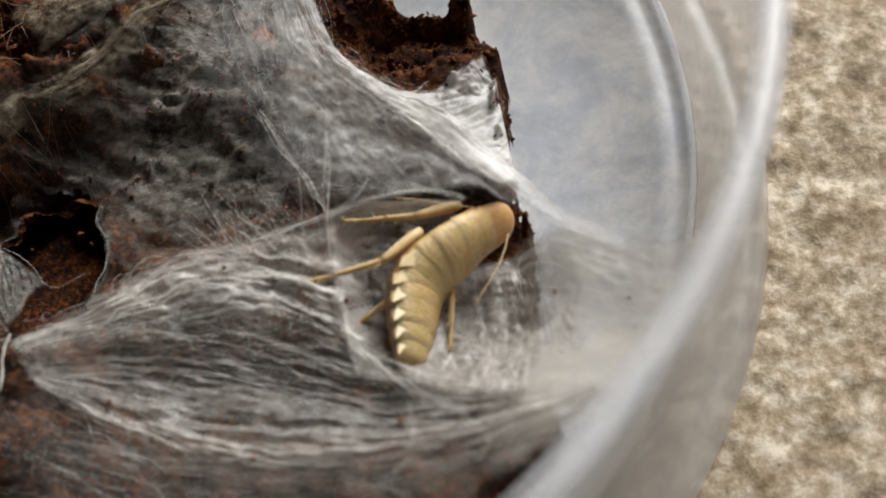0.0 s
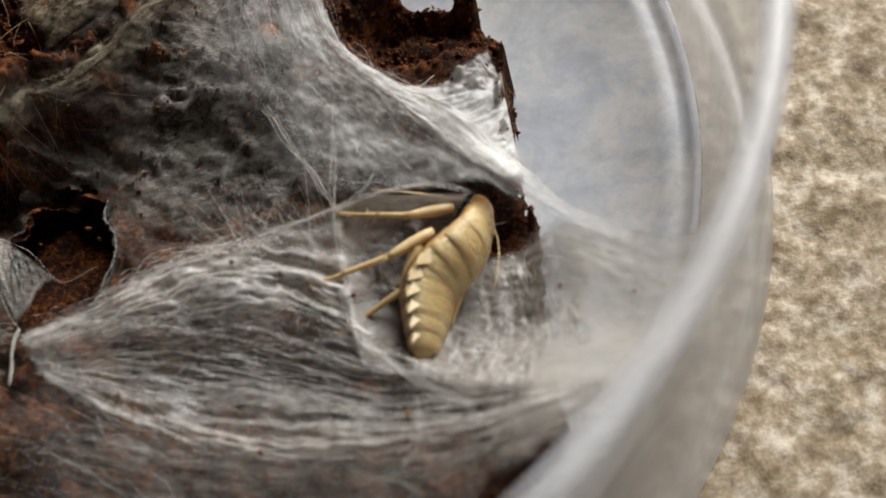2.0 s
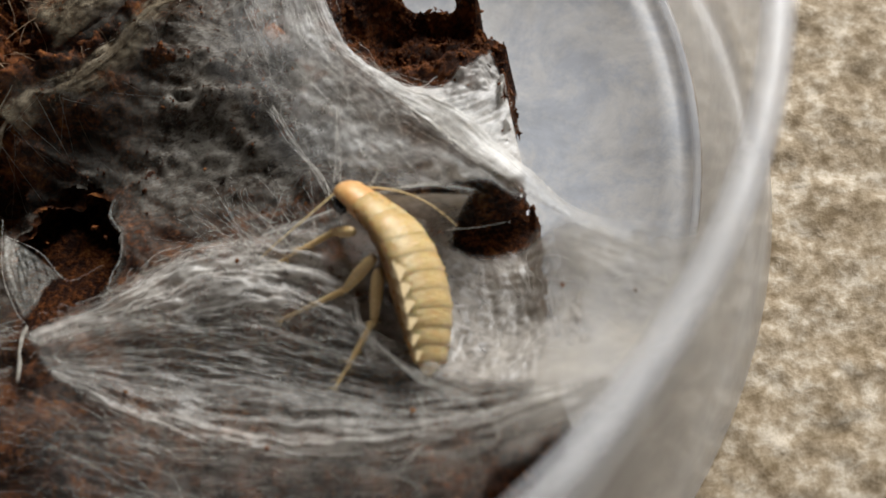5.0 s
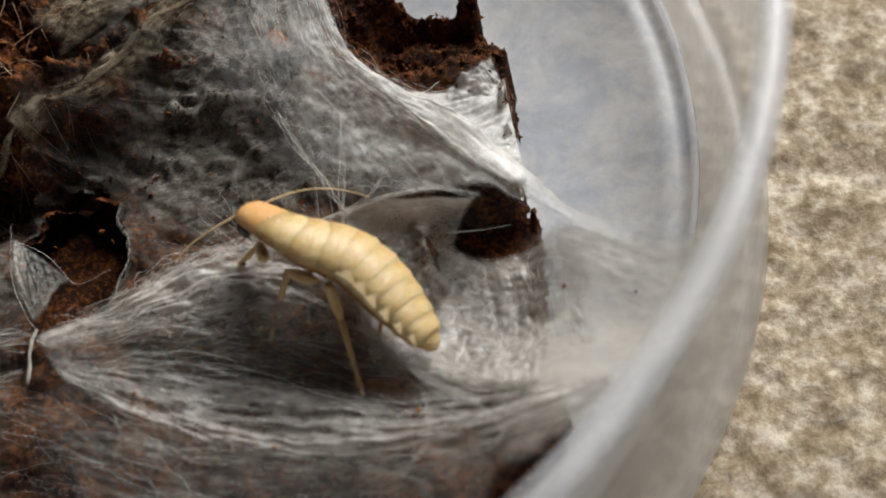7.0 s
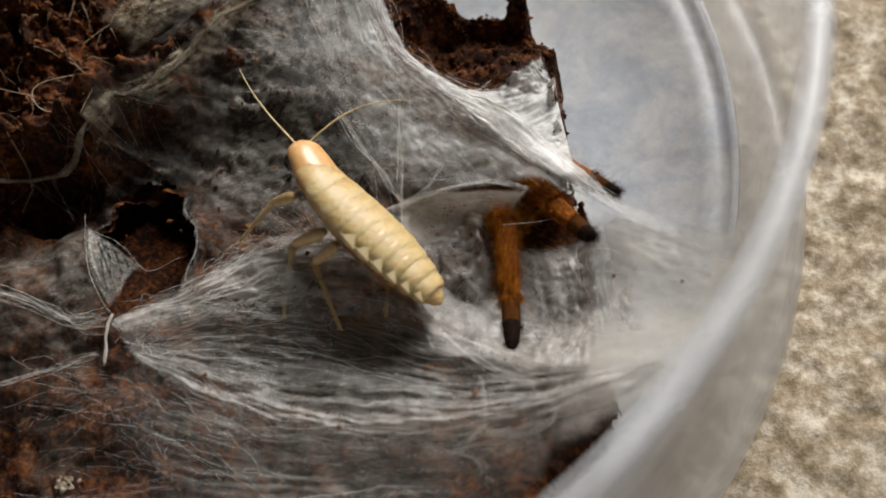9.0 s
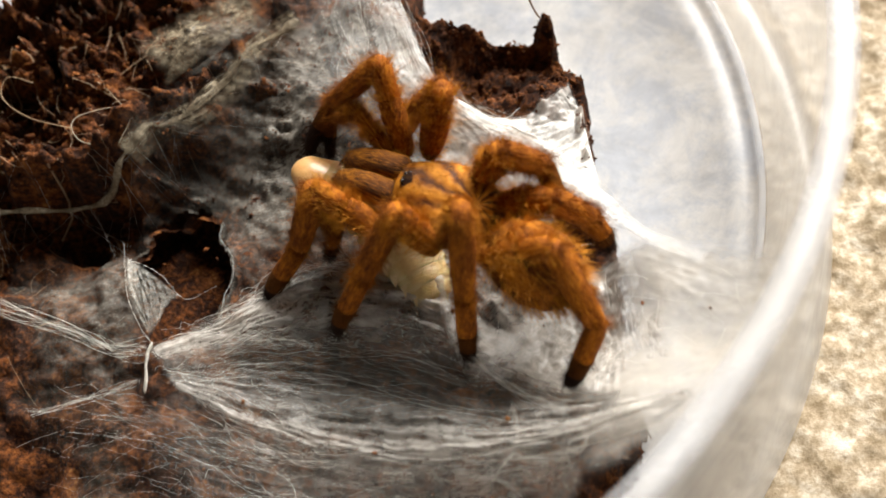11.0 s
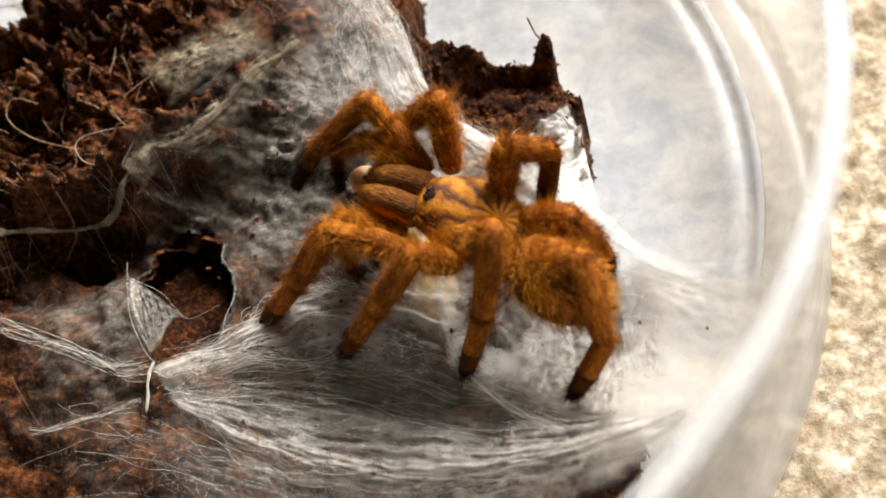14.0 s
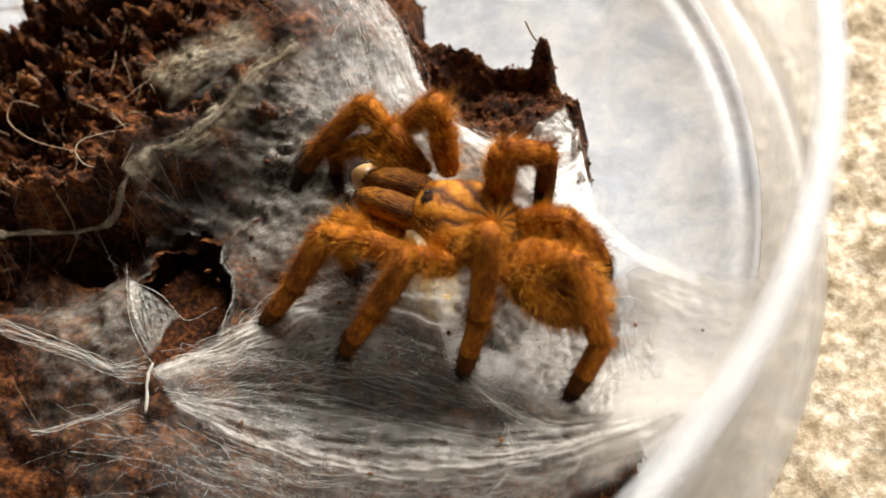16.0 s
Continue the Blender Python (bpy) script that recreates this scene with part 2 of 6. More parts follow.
# ---- the room: carpet, unseen dark walls added to limit bounce, and the window that lights it ----
def build_room():
    edge_x = np.concatenate([[-180, -60, -15], np.arange(3.5, 13.0, 0.05), [25, 60, 110]])
    edge_y = np.concatenate([[-180, -60, -20], np.arange(-9.5, 9.5, 0.06), [25, 60, 110]])
    gx, gy = np.meshgrid(edge_x, edge_y, indexing="ij")
    # soft tufts of pile, leaning together in small clumps
    pile = 0.07 * crags(gx, gy, 2.6, 2, 3) + 0.03 * crags(gx, gy, 8.0, 2, 6, 0.6) + 0.03 * crags(gx + 0.2 * crags(gx, gy, 5.0, 2, 13), gy, 4.5, 3, 4, 0.5)
    gz = np.where((gx > 3.4) & (gx < 13.1) & (np.abs(gy) < 9.6), -0.48 + pile, -0.48)
    n, m = gx.shape
    i, j = np.meshgrid(np.arange(n - 1), np.arange(m - 1), indexing="ij")
    faces = np.stack([i * m + j, (i + 1) * m + j, (i + 1) * m + j + 1, i * m + j + 1], -1).reshape(-1, 4).tolist()
    carpet = put("floor", np.c_[gx.ravel(), gy.ravel(), gz.ravel()], faces, CARPET, None, "beige looped wool carpet under the tub")
    tagged(carpet, category="carpet", kind="structure")

    def slab(name, lo, hi, mat, label):
        x0, y0, z0 = lo
        x1, y1, z1 = hi
        v = [(x0, y0, z0), (x1, y0, z0), (x1, y1, z0), (x0, y1, z0), (x0, y0, z1), (x1, y0, z1), (x1, y1, z1), (x0, y1, z1)]
        f = [(3, 2, 1, 0), (4, 5, 6, 7), (0, 1, 5, 4), (1, 2, 6, 5), (2, 3, 7, 6), (3, 0, 4, 7)]
        ob = put(name, v, f, mat, None, label, smooth=False)
        return tagged(ob, category=name.split("_")[0], kind="structure")

    slab("wall_south", (-190, -190, -2), (120, -180, 240), WALLPAINT, "plain taupe painted wall of the room")
    slab("wall_west", (-190, -180, -2), (-180, 110, 240), WALLPAINT, "plain taupe painted wall of the room")
    slab("wall_east", (110, -180, -2), (120, 110, 240), WALLPAINT, "plain taupe painted wall of the room")
    slab("ceiling", (-190, -190, 240), (120, 130, 250), WALLPAINT, "plain taupe painted ceiling of the room")
    # the north wall has one opening, 120 wide and 140 high
    x0, x1, z0, z1 = 0, 105, 30, 200
    v, f = [], []
    for lo, hi in (((-190, -2), (x0, 240)), ((x1, -2), (120, 240)), ((x0, -2), (x1, z0)), ((x0, z1), (x1, 240))):
        b = len(v)
        for y in (110, 130):
            v += [(lo[0], y, lo[1]), (hi[0], y, lo[1]), (hi[0], y, hi[1]), (lo[0], y, hi[1])]
        f += [(b, b + 1, b + 2, b + 3), (b + 7, b + 6, b + 5, b + 4)] + [(b + i, b + 4 + i, b + 4 + (i + 1) % 4, b + (i + 1) % 4) for i in range(4)]
    wall = put("wall_north", v, f, WALLPAINT, None, "plain taupe painted wall with the window opening", smooth=False)
    tagged(wall, category="wall", kind="structure")


build_room()

# ---- the tub: low round container of milky clear plastic ----
R_IN, R_OUT, RIM = 6.90, 7.22, 3.4


def build_tub():
    tub = base("plastic_tub", "round milky clear plastic tub standing on beige carpet", "tub", at=(0, 0, -0.45))
    low = 0.45
    v, f = turned([(R_IN - 0.12, 0.16), (R_IN, 0.3), (R_IN + 0.04, RIM * 0.6), (R_IN + 0.1, RIM - 0.18), (R_OUT - 0.02, RIM - 0.18), (R_OUT - 0.02, RIM * 0.6), (R_OUT + 0.25, 0.1), (R_OUT + 0.38, -0.4), (R_OUT + 0.1, -0.4), (R_IN - 0.05, -0.12), (R_IN - 0.12, 0.16)])
    put("wall", [(x, y, z + low) for x, y, z in v], f, PLASTIC, tub)
    ring = [(7.08 + 0.15 * math.cos(a), RIM - 0.06 + 0.10 * math.sin(a)) for a in [i * math.pi / 6 for i in range(13)]]
    v, f = turned(ring)
    put("rim", [(x, y, z + low) for x, y, z in v], f, RIMPLASTIC, tub, "thick rolled rim of the tub")
    v, f = turned([(0.01, 0.0), (5.5, 0.0), (R_IN - 0.55, 0.0), (R_IN - 0.45, 0.05), (R_IN - 0.35, 0.0), (R_IN - 0.22, 0.02), (R_IN - 0.13, 0.12), (R_IN - 0.13, -0.1), (5.0, -0.14), (0.01, -0.14)])
    put("base", [(x, y, z + low) for x, y, z in v], f, FLOORPLASTIC, tub, "mottled scuffed floor of the tub")
    groove = [(R_IN - 0.17 + 0.05 * math.cos(a), 0.16 + 0.06 * math.sin(a)) for a in [i * math.pi / 4 for i in range(9)]]
    v, f = turned(groove)
    put("base_ring", [(x, y, z + low) for x, y, z in v], f, RIMPLASTIC, tub, "glossy moulded ring round the floor")


build_tub()

# ---- the peat block ----
EDGE = [p[:2] for p in (
    (-7.00, 2.80, 1.00), (-2.93, 2.01, 1.00), (-2.48, 2.08, 1.00), (-2.36, 2.41, 1.00), (-2.21, 3.07, 1.00), (0.31, 3.27, 1.00), (2.70, 2.60, 1.00),
    (2.78, 1.72, 1.00), (3.13, 1.45, 1.00), (4.06, 1.35, 1.00), (4.32, 1.61, 1.00), (4.47, 0.99, 1.00), (4.80, 0.30, 1.00), (4.79, -0.78, 1.00),
    (4.93, -1.38, 1.00), (5.00, -2.01, 1.00), (4.96, -2.92, 1.00), (5.13, -3.67, 1.00), (4.90, -4.47, 1.00), (3.64, -6.01, 1.00), (-3.70, -5.85, 1.00))]
MANTLE = [(-0.70, -0.60), (-0.62, -0.13), (-0.20, 0.19), (0.44, 0.75), (0.76, 1.24), (1.37, 1.65), (1.92, 2.32), (2.27, 1.47), (2.66, 0.66), (3.40, -0.21), (3.83, -0.92), (3.69, -1.49), (2.59, -2.37), (1.74, -2.59), (0.99, -2.54), (0.77, -2.26), (0.67, -1.63), (0.48, -1.11), (0.19, -0.94), (-0.20, -1.00), (-0.48, -1.33)]
# outline of the torn hole in the silk and the peat under it
HOLE = [(-0.46, -1.57), (-0.34, -1.18), (-0.11, -0.97), (0.19, -0.91), (0.42, -1.06), (0.41, -1.28), (0.61, -1.61), (0.66, -1.93), (0.59, -2.20), (0.60, -2.60), (0.22, -2.68), (-0.15, -2.70), (-0.35, -2.21)]
# hollows: centre, half length, half width, turn, depth, steepness
HOLLOWS = [
    ((-1.60, -1.20, 1.00), 1.5, 0.8, 5, 0.60, 0.5),
    ((3.74, 0.80, 1.00), 0.84, 0.62, 5, 0.55, 0.6),
    ((-1.10, -0.98, 1.00), 0.75, 0.36, 8, 0.75, 0.4),
    ((0.35, -0.45, 1.00), 1.1, 0.55, 30, 0.30, 0.7),
    ((-0.15, -0.50, 1.00), 0.5, 0.45, 40, 0.50, 0.5),
    ((4.42, -2.25, 1.00), 0.55, 0.50, 0, 0.45, 0.5),
    ((0.03, -1.60, 1.00), 0.58, 0.85, -6, 0.15, 0.3),
    ((4.42, -1.72, 1.00), 0.62, 0.55, -10, 0.9, 0.3),
    ((4.36, -2.90, 1.00), 1.0, 0.95, 20, 0.55, 0.9),
    ((1.44, -0.92, 1.00), 1.3, 0.9, 0, 0.45, 0.6),
    ((2.13, -3.26, 1.00), 2.2, 0.55, -8, 0.40, 0.8),
]
MOUTH = ((4.34, -1.40, 1.00), 0.56, 0.40, -24)
# lumps that stand up: centre, half length, half width, turn, height
# openings of the peat into the cavities under it
OPENINGS = [MOUTH]
CRESTS = [
    ((-1.8, -0.5, 1.2), 0.6, 0.16, 8, 0.5),
    ((-1.11, -0.43, 1.2), 0.5, 0.16, 8, 0.5),
    ((-0.61, -0.04, 1.2), 0.45, 0.15, 50, 0.48),
    ((0.04, 0.43, 1.2), 0.5, 0.14, 35, 0.42),
    ((0.61, 1.05, 1.2), 0.5, 0.1, 50, 0.32),
    ((0.96, 0.92, 1.2), 0.45, 0.16, 10, 0.3),
    ((1.16, 0.47, 1.2), 0.42, 0.14, 5, 0.3),
    ((0.29, 0.12, 1.2), 0.35, 0.14, 20, 0.25),
]
LUMPS = CRESTS + [
    ((0.82, -0.22, 1.1), 0.3, 0.12, 0, 0.3),
    ((-0.41, 0.1, 1.2), 0.5, 0.2, 25, 0.25),
    ((1.76, -2.38, 1.1), 0.4, 0.22, 10, 0.25),
    ((3.24, -3.38, 1.1), 0.3, 0.18, -10, 0.3),
    ((-0.03, 1.08, 1.2), 0.6, 0.3, 30, 0.3),
    ((4.34, 1.25, 1.0), 0.24, 0.24, 0, 0.28),
    ((4.69, 0.61, 1.0), 0.12, 0.6, 15, 0.3),
    ((4.7, -0.59, 1.0), 0.12, 0.7, 5, 0.25),
]


def ground(x, y):
    """Height of the peat at arrays of places."""
    wob = 0.13 * crags(x, y, 3.0, 5, 11, 0.6)
    d = inside(x, y, EDGE) + wob
    open_soil = step01(-x * 0.8 + y * 0.55, 0.6, 2.2)
    chunk = lumps(x * 3.1 + 2 * lumps(x * 2, y * 2, 61), y * 4.3, 62)
    top = 1.0 + 0.35 * crags(x, y, 0.9, 3, 1) + (0.16 + 0.26 * open_soil) * crags(x, y, 4.0, 4, 2, 0.6) + 0.42 * open_soil * (step01(chunk, 0.45, 0.58) - 0.5) + 0.16 * open_soil * (step01(lumps(x * 9 + 3 * lumps(x * 5, y * 5, 64), y * 11, 65), 0.4, 0.6) - 0.5)
    top = top + open_soil * (0.10 * crags(x, y, 13.0, 3, 66, 0.7) + 0.09 * np.abs(crags(x, y, 7.0, 3, 67, 0.7)))
    top = top - 0.45 * step01(-y - x * 0.2, 1.4, 5.0) + 0.25 * np.clip((y - 2) / 3, 0, 1)
    for c, long, short, turn, height in LUMPS:
        b = bowl(x, y, c, long, short, turn) + 0.5 * crags(x, y, 3.5, 3, 9)
        top = top + height * (1 - step01(b, 0.4, 1.2))
    for c, long, short, turn, depth, steep in HOLLOWS:
        b = bowl(x, y, c, long, short, turn) + 0.25 * crags(x, y, 2.2, 3, 7)
        top = top - depth * (1 - step01(b, 1 - steep, 1 + steep * 0.35))
    top = np.maximum(top, 0.05 + 0.05 * crags(x, y, 5.0, 2, 4))
    return np.where(d > 0, top * step01(d, -0.02, 0.16), -0.05)


SHAPE = np.array([(1, 0, 0), (-1, 0, 0), (0, 1, 0), (0, -1, 0), (0, 0, 1), (0, 0, -1), (0.6, 0.6, 0.55), (-0.6, 0.6, 0.5), (-0.55, -0.6, 0.6), (0.6, -0.55, 0.55)])
TRIS = [(0, 6, 4), (6, 2, 4), (2, 7, 4), (7, 1, 4), (1, 8, 4), (8, 3, 4), (3, 9, 4), (9, 0, 4), (0, 2, 6), (2, 1, 7), (1, 3, 8), (3, 0, 9), (2, 0, 5), (1, 2, 5), (3, 1, 5), (0, 3, 5)]


def grain(verts, faces, rng, at, r):
    """Adds one uneven crumb of peat."""
    turn = np.array(Euler(rng.uniform(0, 6.28, 3)).to_matrix())
    pts = (SHAPE * rng.uniform(0.45, 1.5, (10, 1)) * r * rng.uniform(0.5, 1.7, 3)) @ turn.T + at
    b = len(verts)
    verts += pts.tolist()
    faces += [tuple(i + b for i in q) for q in TRIS]


def build_peat():
    h = 0.032
    xs, ys = np.arange(-4.6, 6.3, h), np.arange(-6.4, 5.4, h)
    gx, gy = np.meshgrid(xs, ys, indexing="ij")
    gz = ground(gx, gy)
    gx2 = gx + 0.05 * crags(gx, gy, 7.0, 3, 21)
    gy2 = gy + 0.05 * crags(gx, gy, 7.0, 3, 31)
    keep = (gz > 0.0) & (np.hypot(gx, gy) < R_IN - 0.25) 
    for gap in OPENINGS:
        keep &= bowl(gx, gy, *gap) + 0.3 * crags(gx, gy, 4.0, 3, 44) > 1
    keep &= inside(gx, gy, HOLE) + 0.10 * crags(gx, gy, 4.0, 3, 44) < -0.03
    order = -np.ones(gx.shape, int)
    n = len(ys)
    cell = keep[:-1, :-1] & keep[1:, :-1] & keep[1:, 1:] & keep[:-1, 1:]
    i, j = np.nonzero(cell)
    used = np.zeros(gx.shape, bool)
    for a, b in ((0, 0), (1, 0), (1, 1), (0, 1)):
        used[i + a, j + b] = True
    order[used] = np.arange(used.sum())
    quads = np.c_[order[i, j], order[i + 1, j], order[i + 1, j + 1], order[i, j + 1]]
    ob = put("peat_substrate", np.c_[gx2[used], gy2[used], gz[used]], quads.tolist(), PEAT, None, "dark brown crumbly peat block in the tub")
    tagged(ob, category="soil", kind="stuff")
    # the packed layer at the bottom, under the burrow
    u = np.linspace(-4.6, 6.2, 180)
    bx, by = np.meshgrid(u, u - 0.8, indexing="ij")
    bz = 0.07 + 0.05 * crags(bx, by, 3.0, 3, 5)
    well = (inside(bx, by, EDGE) > 0.0) & (np.hypot(bx, by) < R_IN - 0.3)
    cell = well[:-1, :-1] & well[1:, :-1] & well[1:, 1:] & well[:-1, 1:]
    i, j = np.nonzero(cell)
    quads = np.c_[i * 180 + j, (i + 1) * 180 + j, (i + 1) * 180 + j + 1, i * 180 + j + 1]
    low = put("peat_bed", np.c_[bx.ravel(), by.ravel(), bz.ravel()], quads.tolist(), PEAT, None, "dark packed peat at the tub's bottom")
    tagged(low, category="soil", kind="stuff")
    # loose crumbs on the open soil
    rng = np.random.RandomState(6)
    cx, cy = rng.uniform(-4.4, 5.9, 60000), rng.uniform(-5.8, 5.2, 60000)
    cz = ground(cx, cy)
    wild = step01(-cx * 0.8 + cy * 0.55, 0.2, 2.0) * 0.9 + 0.03 + 0.5 * (inside(cx, cy, EDGE) < 0.3) + 0.7 * (bowl(cx, cy, (3.77, 0.80), 1.0, 0.75, 5) < 1)
    webbed = inside(cx, cy, [p[:2] for p in ((-0.52, 0.18, 1.10), (0.66, 0.71, 1.20), (1.54, 1.85, 1.20), (2.59, 1.75, 1.20), (3.14, 0.23, 1.20), (4.57, -0.07, 1.00), (4.59, -1.34, 1.00), (5.11, -3.06, 1.00), (4.52, -4.41, 1.00), (2.47, -4.59, 1.00), (-0.02, -3.38, 1.00), (0.84, -1.56, 1.00))])
    wild = np.where(webbed > 0.1, 0.04, wild)
    wild = np.where(bowl(cx, cy, (-0.5, -0.9), 1.3, 0.75, 15) < 1, 0.0, wild)
    ok = (cz > 0.15) & (np.hypot(cx, cy) < 6.4) & (rng.rand(60000) < wild)
    verts, faces = [], []
    for x, y, z in zip(cx[ok], cy[ok], cz[ok]):
        r = min(0.013 * rng.lognormal(0.2, 0.6), 0.055 if -x * 0.8 + y * 0.55 > 1 else 0.03)
        grain(verts, faces, rng, (x, y, z + r * 0.3), r)
    ob = put("peat_crumbs", verts, faces, CRUMB, None, "loose reddish brown peat crumbs", smooth=False)
    tagged(ob, category="soil", kind="stuff")


build_peat()


# ---- the silk ----
def spline(points, n):
    """n places along a smooth curve through the points."""
    p = np.array(points, float)
    p = np.vstack([2 * p[0] - p[1], p, 2 * p[-1] - p[-2]])
    out = []
    for s in np.linspace(0, len(p) - 3 - 1e-6, n):
        i, t = int(s), s - int(s)
        a, b, c, d = p[i:i + 4]
        out.append(0.5 * (2 * b + (c - a) * t + (2 * a - 5 * b + 4 * c - d) * t * t + (3 * b - a - 3 * c + d) * t ** 3))
    return np.array(out)


def loft(guides, nu, nv):
    """A grid of places: along the guides, and smoothly across from the first guide to the last."""
    rows = np.array([spline(g, nu) for g in guides])
    if len(rows) == 2:
        w = np.linspace(0, 1, nv)[:, None, None]
        return rows[0] * (1 - w) + rows[1] * w
    return np.stack([spline(rows[:, k], nv) for k in range(nu)], axis=1)


def sheet(name, guides, covers, mat, label, nu=90, nv=60, rough=0.03, holes=(), seed=0, fade=0.5, fold=0.06, drape=True, lead=1.0, neck=0.0, tail=0.0):
    """A web sheet spun between guide lines, each with its own density, with torn holes (centre, long, short, turn)."""
    g = loft(guides, nu, nv)
    flat = g.reshape(-1, 3)
    x, y = flat[:, 0], flat[:, 1]
    uu, vv = np.meshgrid(np.linspace(0, 1, nu), np.linspace(0, 1, nv))
    flat[:, 2] += rough * 1.6 * crags(x, y, 2.5, 4, 40 + seed)
    # folds that run along the threads
    bend = vv.ravel() + 0.035 * crags(x, y, 1.2, 3, 70 + seed)
    flat[:, 2] += fold * step01(uu.ravel(), 0.0, 0.35) * crags(uu.ravel() * 7, bend * 40, 1.0, 3, 80 + seed)
    if drape:
        flat[:, 2] = np.maximum(flat[:, 2], ground(x, y) + 0.03)
    keep = np.ones(len(flat), bool)
    for c, long, short, turn in holes:
        keep &= bowl(x, y, c, long, short, turn) + 0.5 * crags(x, y, 3.0, 3, 50) > 1
    k = keep.reshape(nv, nu)
    cell = k[:-1, :-1] & k[1:, :-1] & k[1:, 1:] & k[:-1, 1:]
    i, j = np.nonzero(cell)
    quads = np.c_[i * nu + j, i * nu + j + 1, (i + 1) * nu + j + 1, (i + 1) * nu + j]
    live = np.unique(quads)
    back = -np.ones(len(flat), int)
    back[live] = np.arange(len(live))
    long = np.linalg.norm(np.diff(g[nv // 2], axis=0), axis=1).sum()
    wide = np.linalg.norm(np.diff(g[:, nu // 2], axis=0), axis=1).sum()
    uvs = np.c_[uu.ravel() * long / 10, vv.ravel() * wide / 10]
    ob = put(name, flat[live], back[quads].tolist(), mat, None, label, uvs=uvs[live])
    rim = np.minimum(np.minimum(uu, 1 - uu) * long, np.minimum(vv, 1 - vv) * wide).ravel() / fade
    dense = np.interp(vv.ravel(), np.linspace(0, 1, len(covers)), covers) * (1 + 0.45 * crags(x, y, 2.2, 4, 95 + seed))
    dense = dense * step01(rim + 0.5 * crags(x, y, 4.0, 3, 97 + seed), 0.0, 1.0)
    run, over = uu.ravel(), vv.ravel()
    dense = dense * (lead + (1 - lead) * np.maximum(step01(run, 0.12, 0.55), (1 - step01(over, 0.2, 0.4)) if neck else 0)) * (1 + neck * (1 - step01(run, 0.10, 0.26)) * (1 - step01(over, 0.72, 0.86)))
    dense = dense * (1 - tail * step01(run, 0.58, 0.92) * step01(over, 0.4, 0.55))
    ob.data.attributes.new("cover", "FLOAT", "POINT").data.foreach_set("value", np.clip(dense, 0, 1.2)[live])
    return tagged(ob, category="spider web", kind="stuff")


class Threads:
    """Collects many fine threads into one mesh."""

    def __init__(self):
        self.v, self.f = [], []

    def add(self, pts, r0, r1=None):
        pts = np.asarray(pts, float)
        r1 = r0 if r1 is None else r1
        t = np.gradient(pts, axis=0)
        t /= np.linalg.norm(t, axis=1)[:, None] + 1e-9
        side = np.cross(t, (0.13, 0.21, 0.97))
        side /= np.linalg.norm(side, axis=1)[:, None] + 1e-9
        up = np.cross(side, t)
        n, b = len(pts), len(self.v)
        rad = np.linspace(r0, r1, n)[:, None]
        ring = [pts + rad * (side * math.cos(a) + up * math.sin(a)) for a in (0.5, 2.59, 4.69)]
        for k in range(n):
            self.v += [tuple(ring[0][k]), tuple(ring[1][k]), tuple(ring[2][k])]
        for k in range(n - 1):
            o = b + 3 * k
            self.f += [(o, o + 1, o + 4, o + 3), (o + 1, o + 2, o + 5, o + 4), (o + 2, o, o + 3, o + 5)]

    def flow(self, guides, count, radius, rng, wave=0.03, part=(0.25, 1.0), n=14, lift=0.0, slant=0.22):
        """Threads lying between guide lines, each over some part of their length."""
        g = loft(guides, 60, 30)
        for _ in range(count):
            span = rng.uniform(*part)
            a = rng.uniform(0, 1 - span) if span < 1 else 0.0
            v0 = rng.uniform(0, 1)
            v1 = np.clip(v0 + rng.normal(0, slant), 0, 1)
            u = np.linspace(a, a + span, n) * 59
            v = np.linspace(v0, v1, n) * 29
            i, j = np.minimum(u.astype(int), 58), np.minimum(v.astype(int), 28)
            fu, fv = (u - i)[:, None], (v - j)[:, None]
            p = (g[j, i] * (1 - fu) + g[j, i + 1] * fu) * (1 - fv) + (g[j + 1, i] * (1 - fu) + g[j + 1, i + 1] * fu) * fv
            ph = rng.uniform(0, 6.28, (3, 3))
            s = np.linspace(0, 1, n)[:, None]
            w = sum(np.sin(6.28 * (q + 0.7) * s * max(span, 0.45) * 1.6 + ph[q]) / (q + 1) for q in range(3)) * wave
            p = p + w * (1, 1, 0.5)
            p[:, 2] += lift + rng.uniform(0, 0.04)
            r = radius * rng.lognormal(0, 0.45)
            self.add(p, r, r * rng.uniform(0.4, 1))

    def done(self, name, label, mat=None):
        ob = put(name, self.v, self.f, mat or THREAD, None, label)
        return tagged(ob, category="spider web", kind="stuff")


# guide lines of the canopy: over the mantle, then along the bridge
MANTLE_SIDE = [[(0.61, 2.30, 1.50), (0.96, 1.56, 1.40), (1.36, 0.04, 1.20), (1.88, -0.73, 1.10), (2.43, -1.29, 1.05), (3.03, -1.48, 1.08)],
               [(1.12, 2.24, 1.50), (1.63, 1.46, 1.45), (2.01, 0.03, 1.35), (2.45, -0.62, 1.25), (2.92, -1.18, 1.15), (3.62, -1.48, 1.18)],
               [(1.55, 2.19, 1.50), (2.09, 1.37, 1.50), (2.46, 0.11, 1.48), (2.88, -0.48, 1.36), (3.40, -1.04, 1.25), (4.08, -1.49, 1.25)],
               [(1.78, 2.16, 1.50), (2.35, 1.33, 1.52), (2.70, 0.18, 1.52), (3.18, -0.42, 1.44), (3.73, -0.89, 1.35), (4.53, -1.61, 1.35)]]
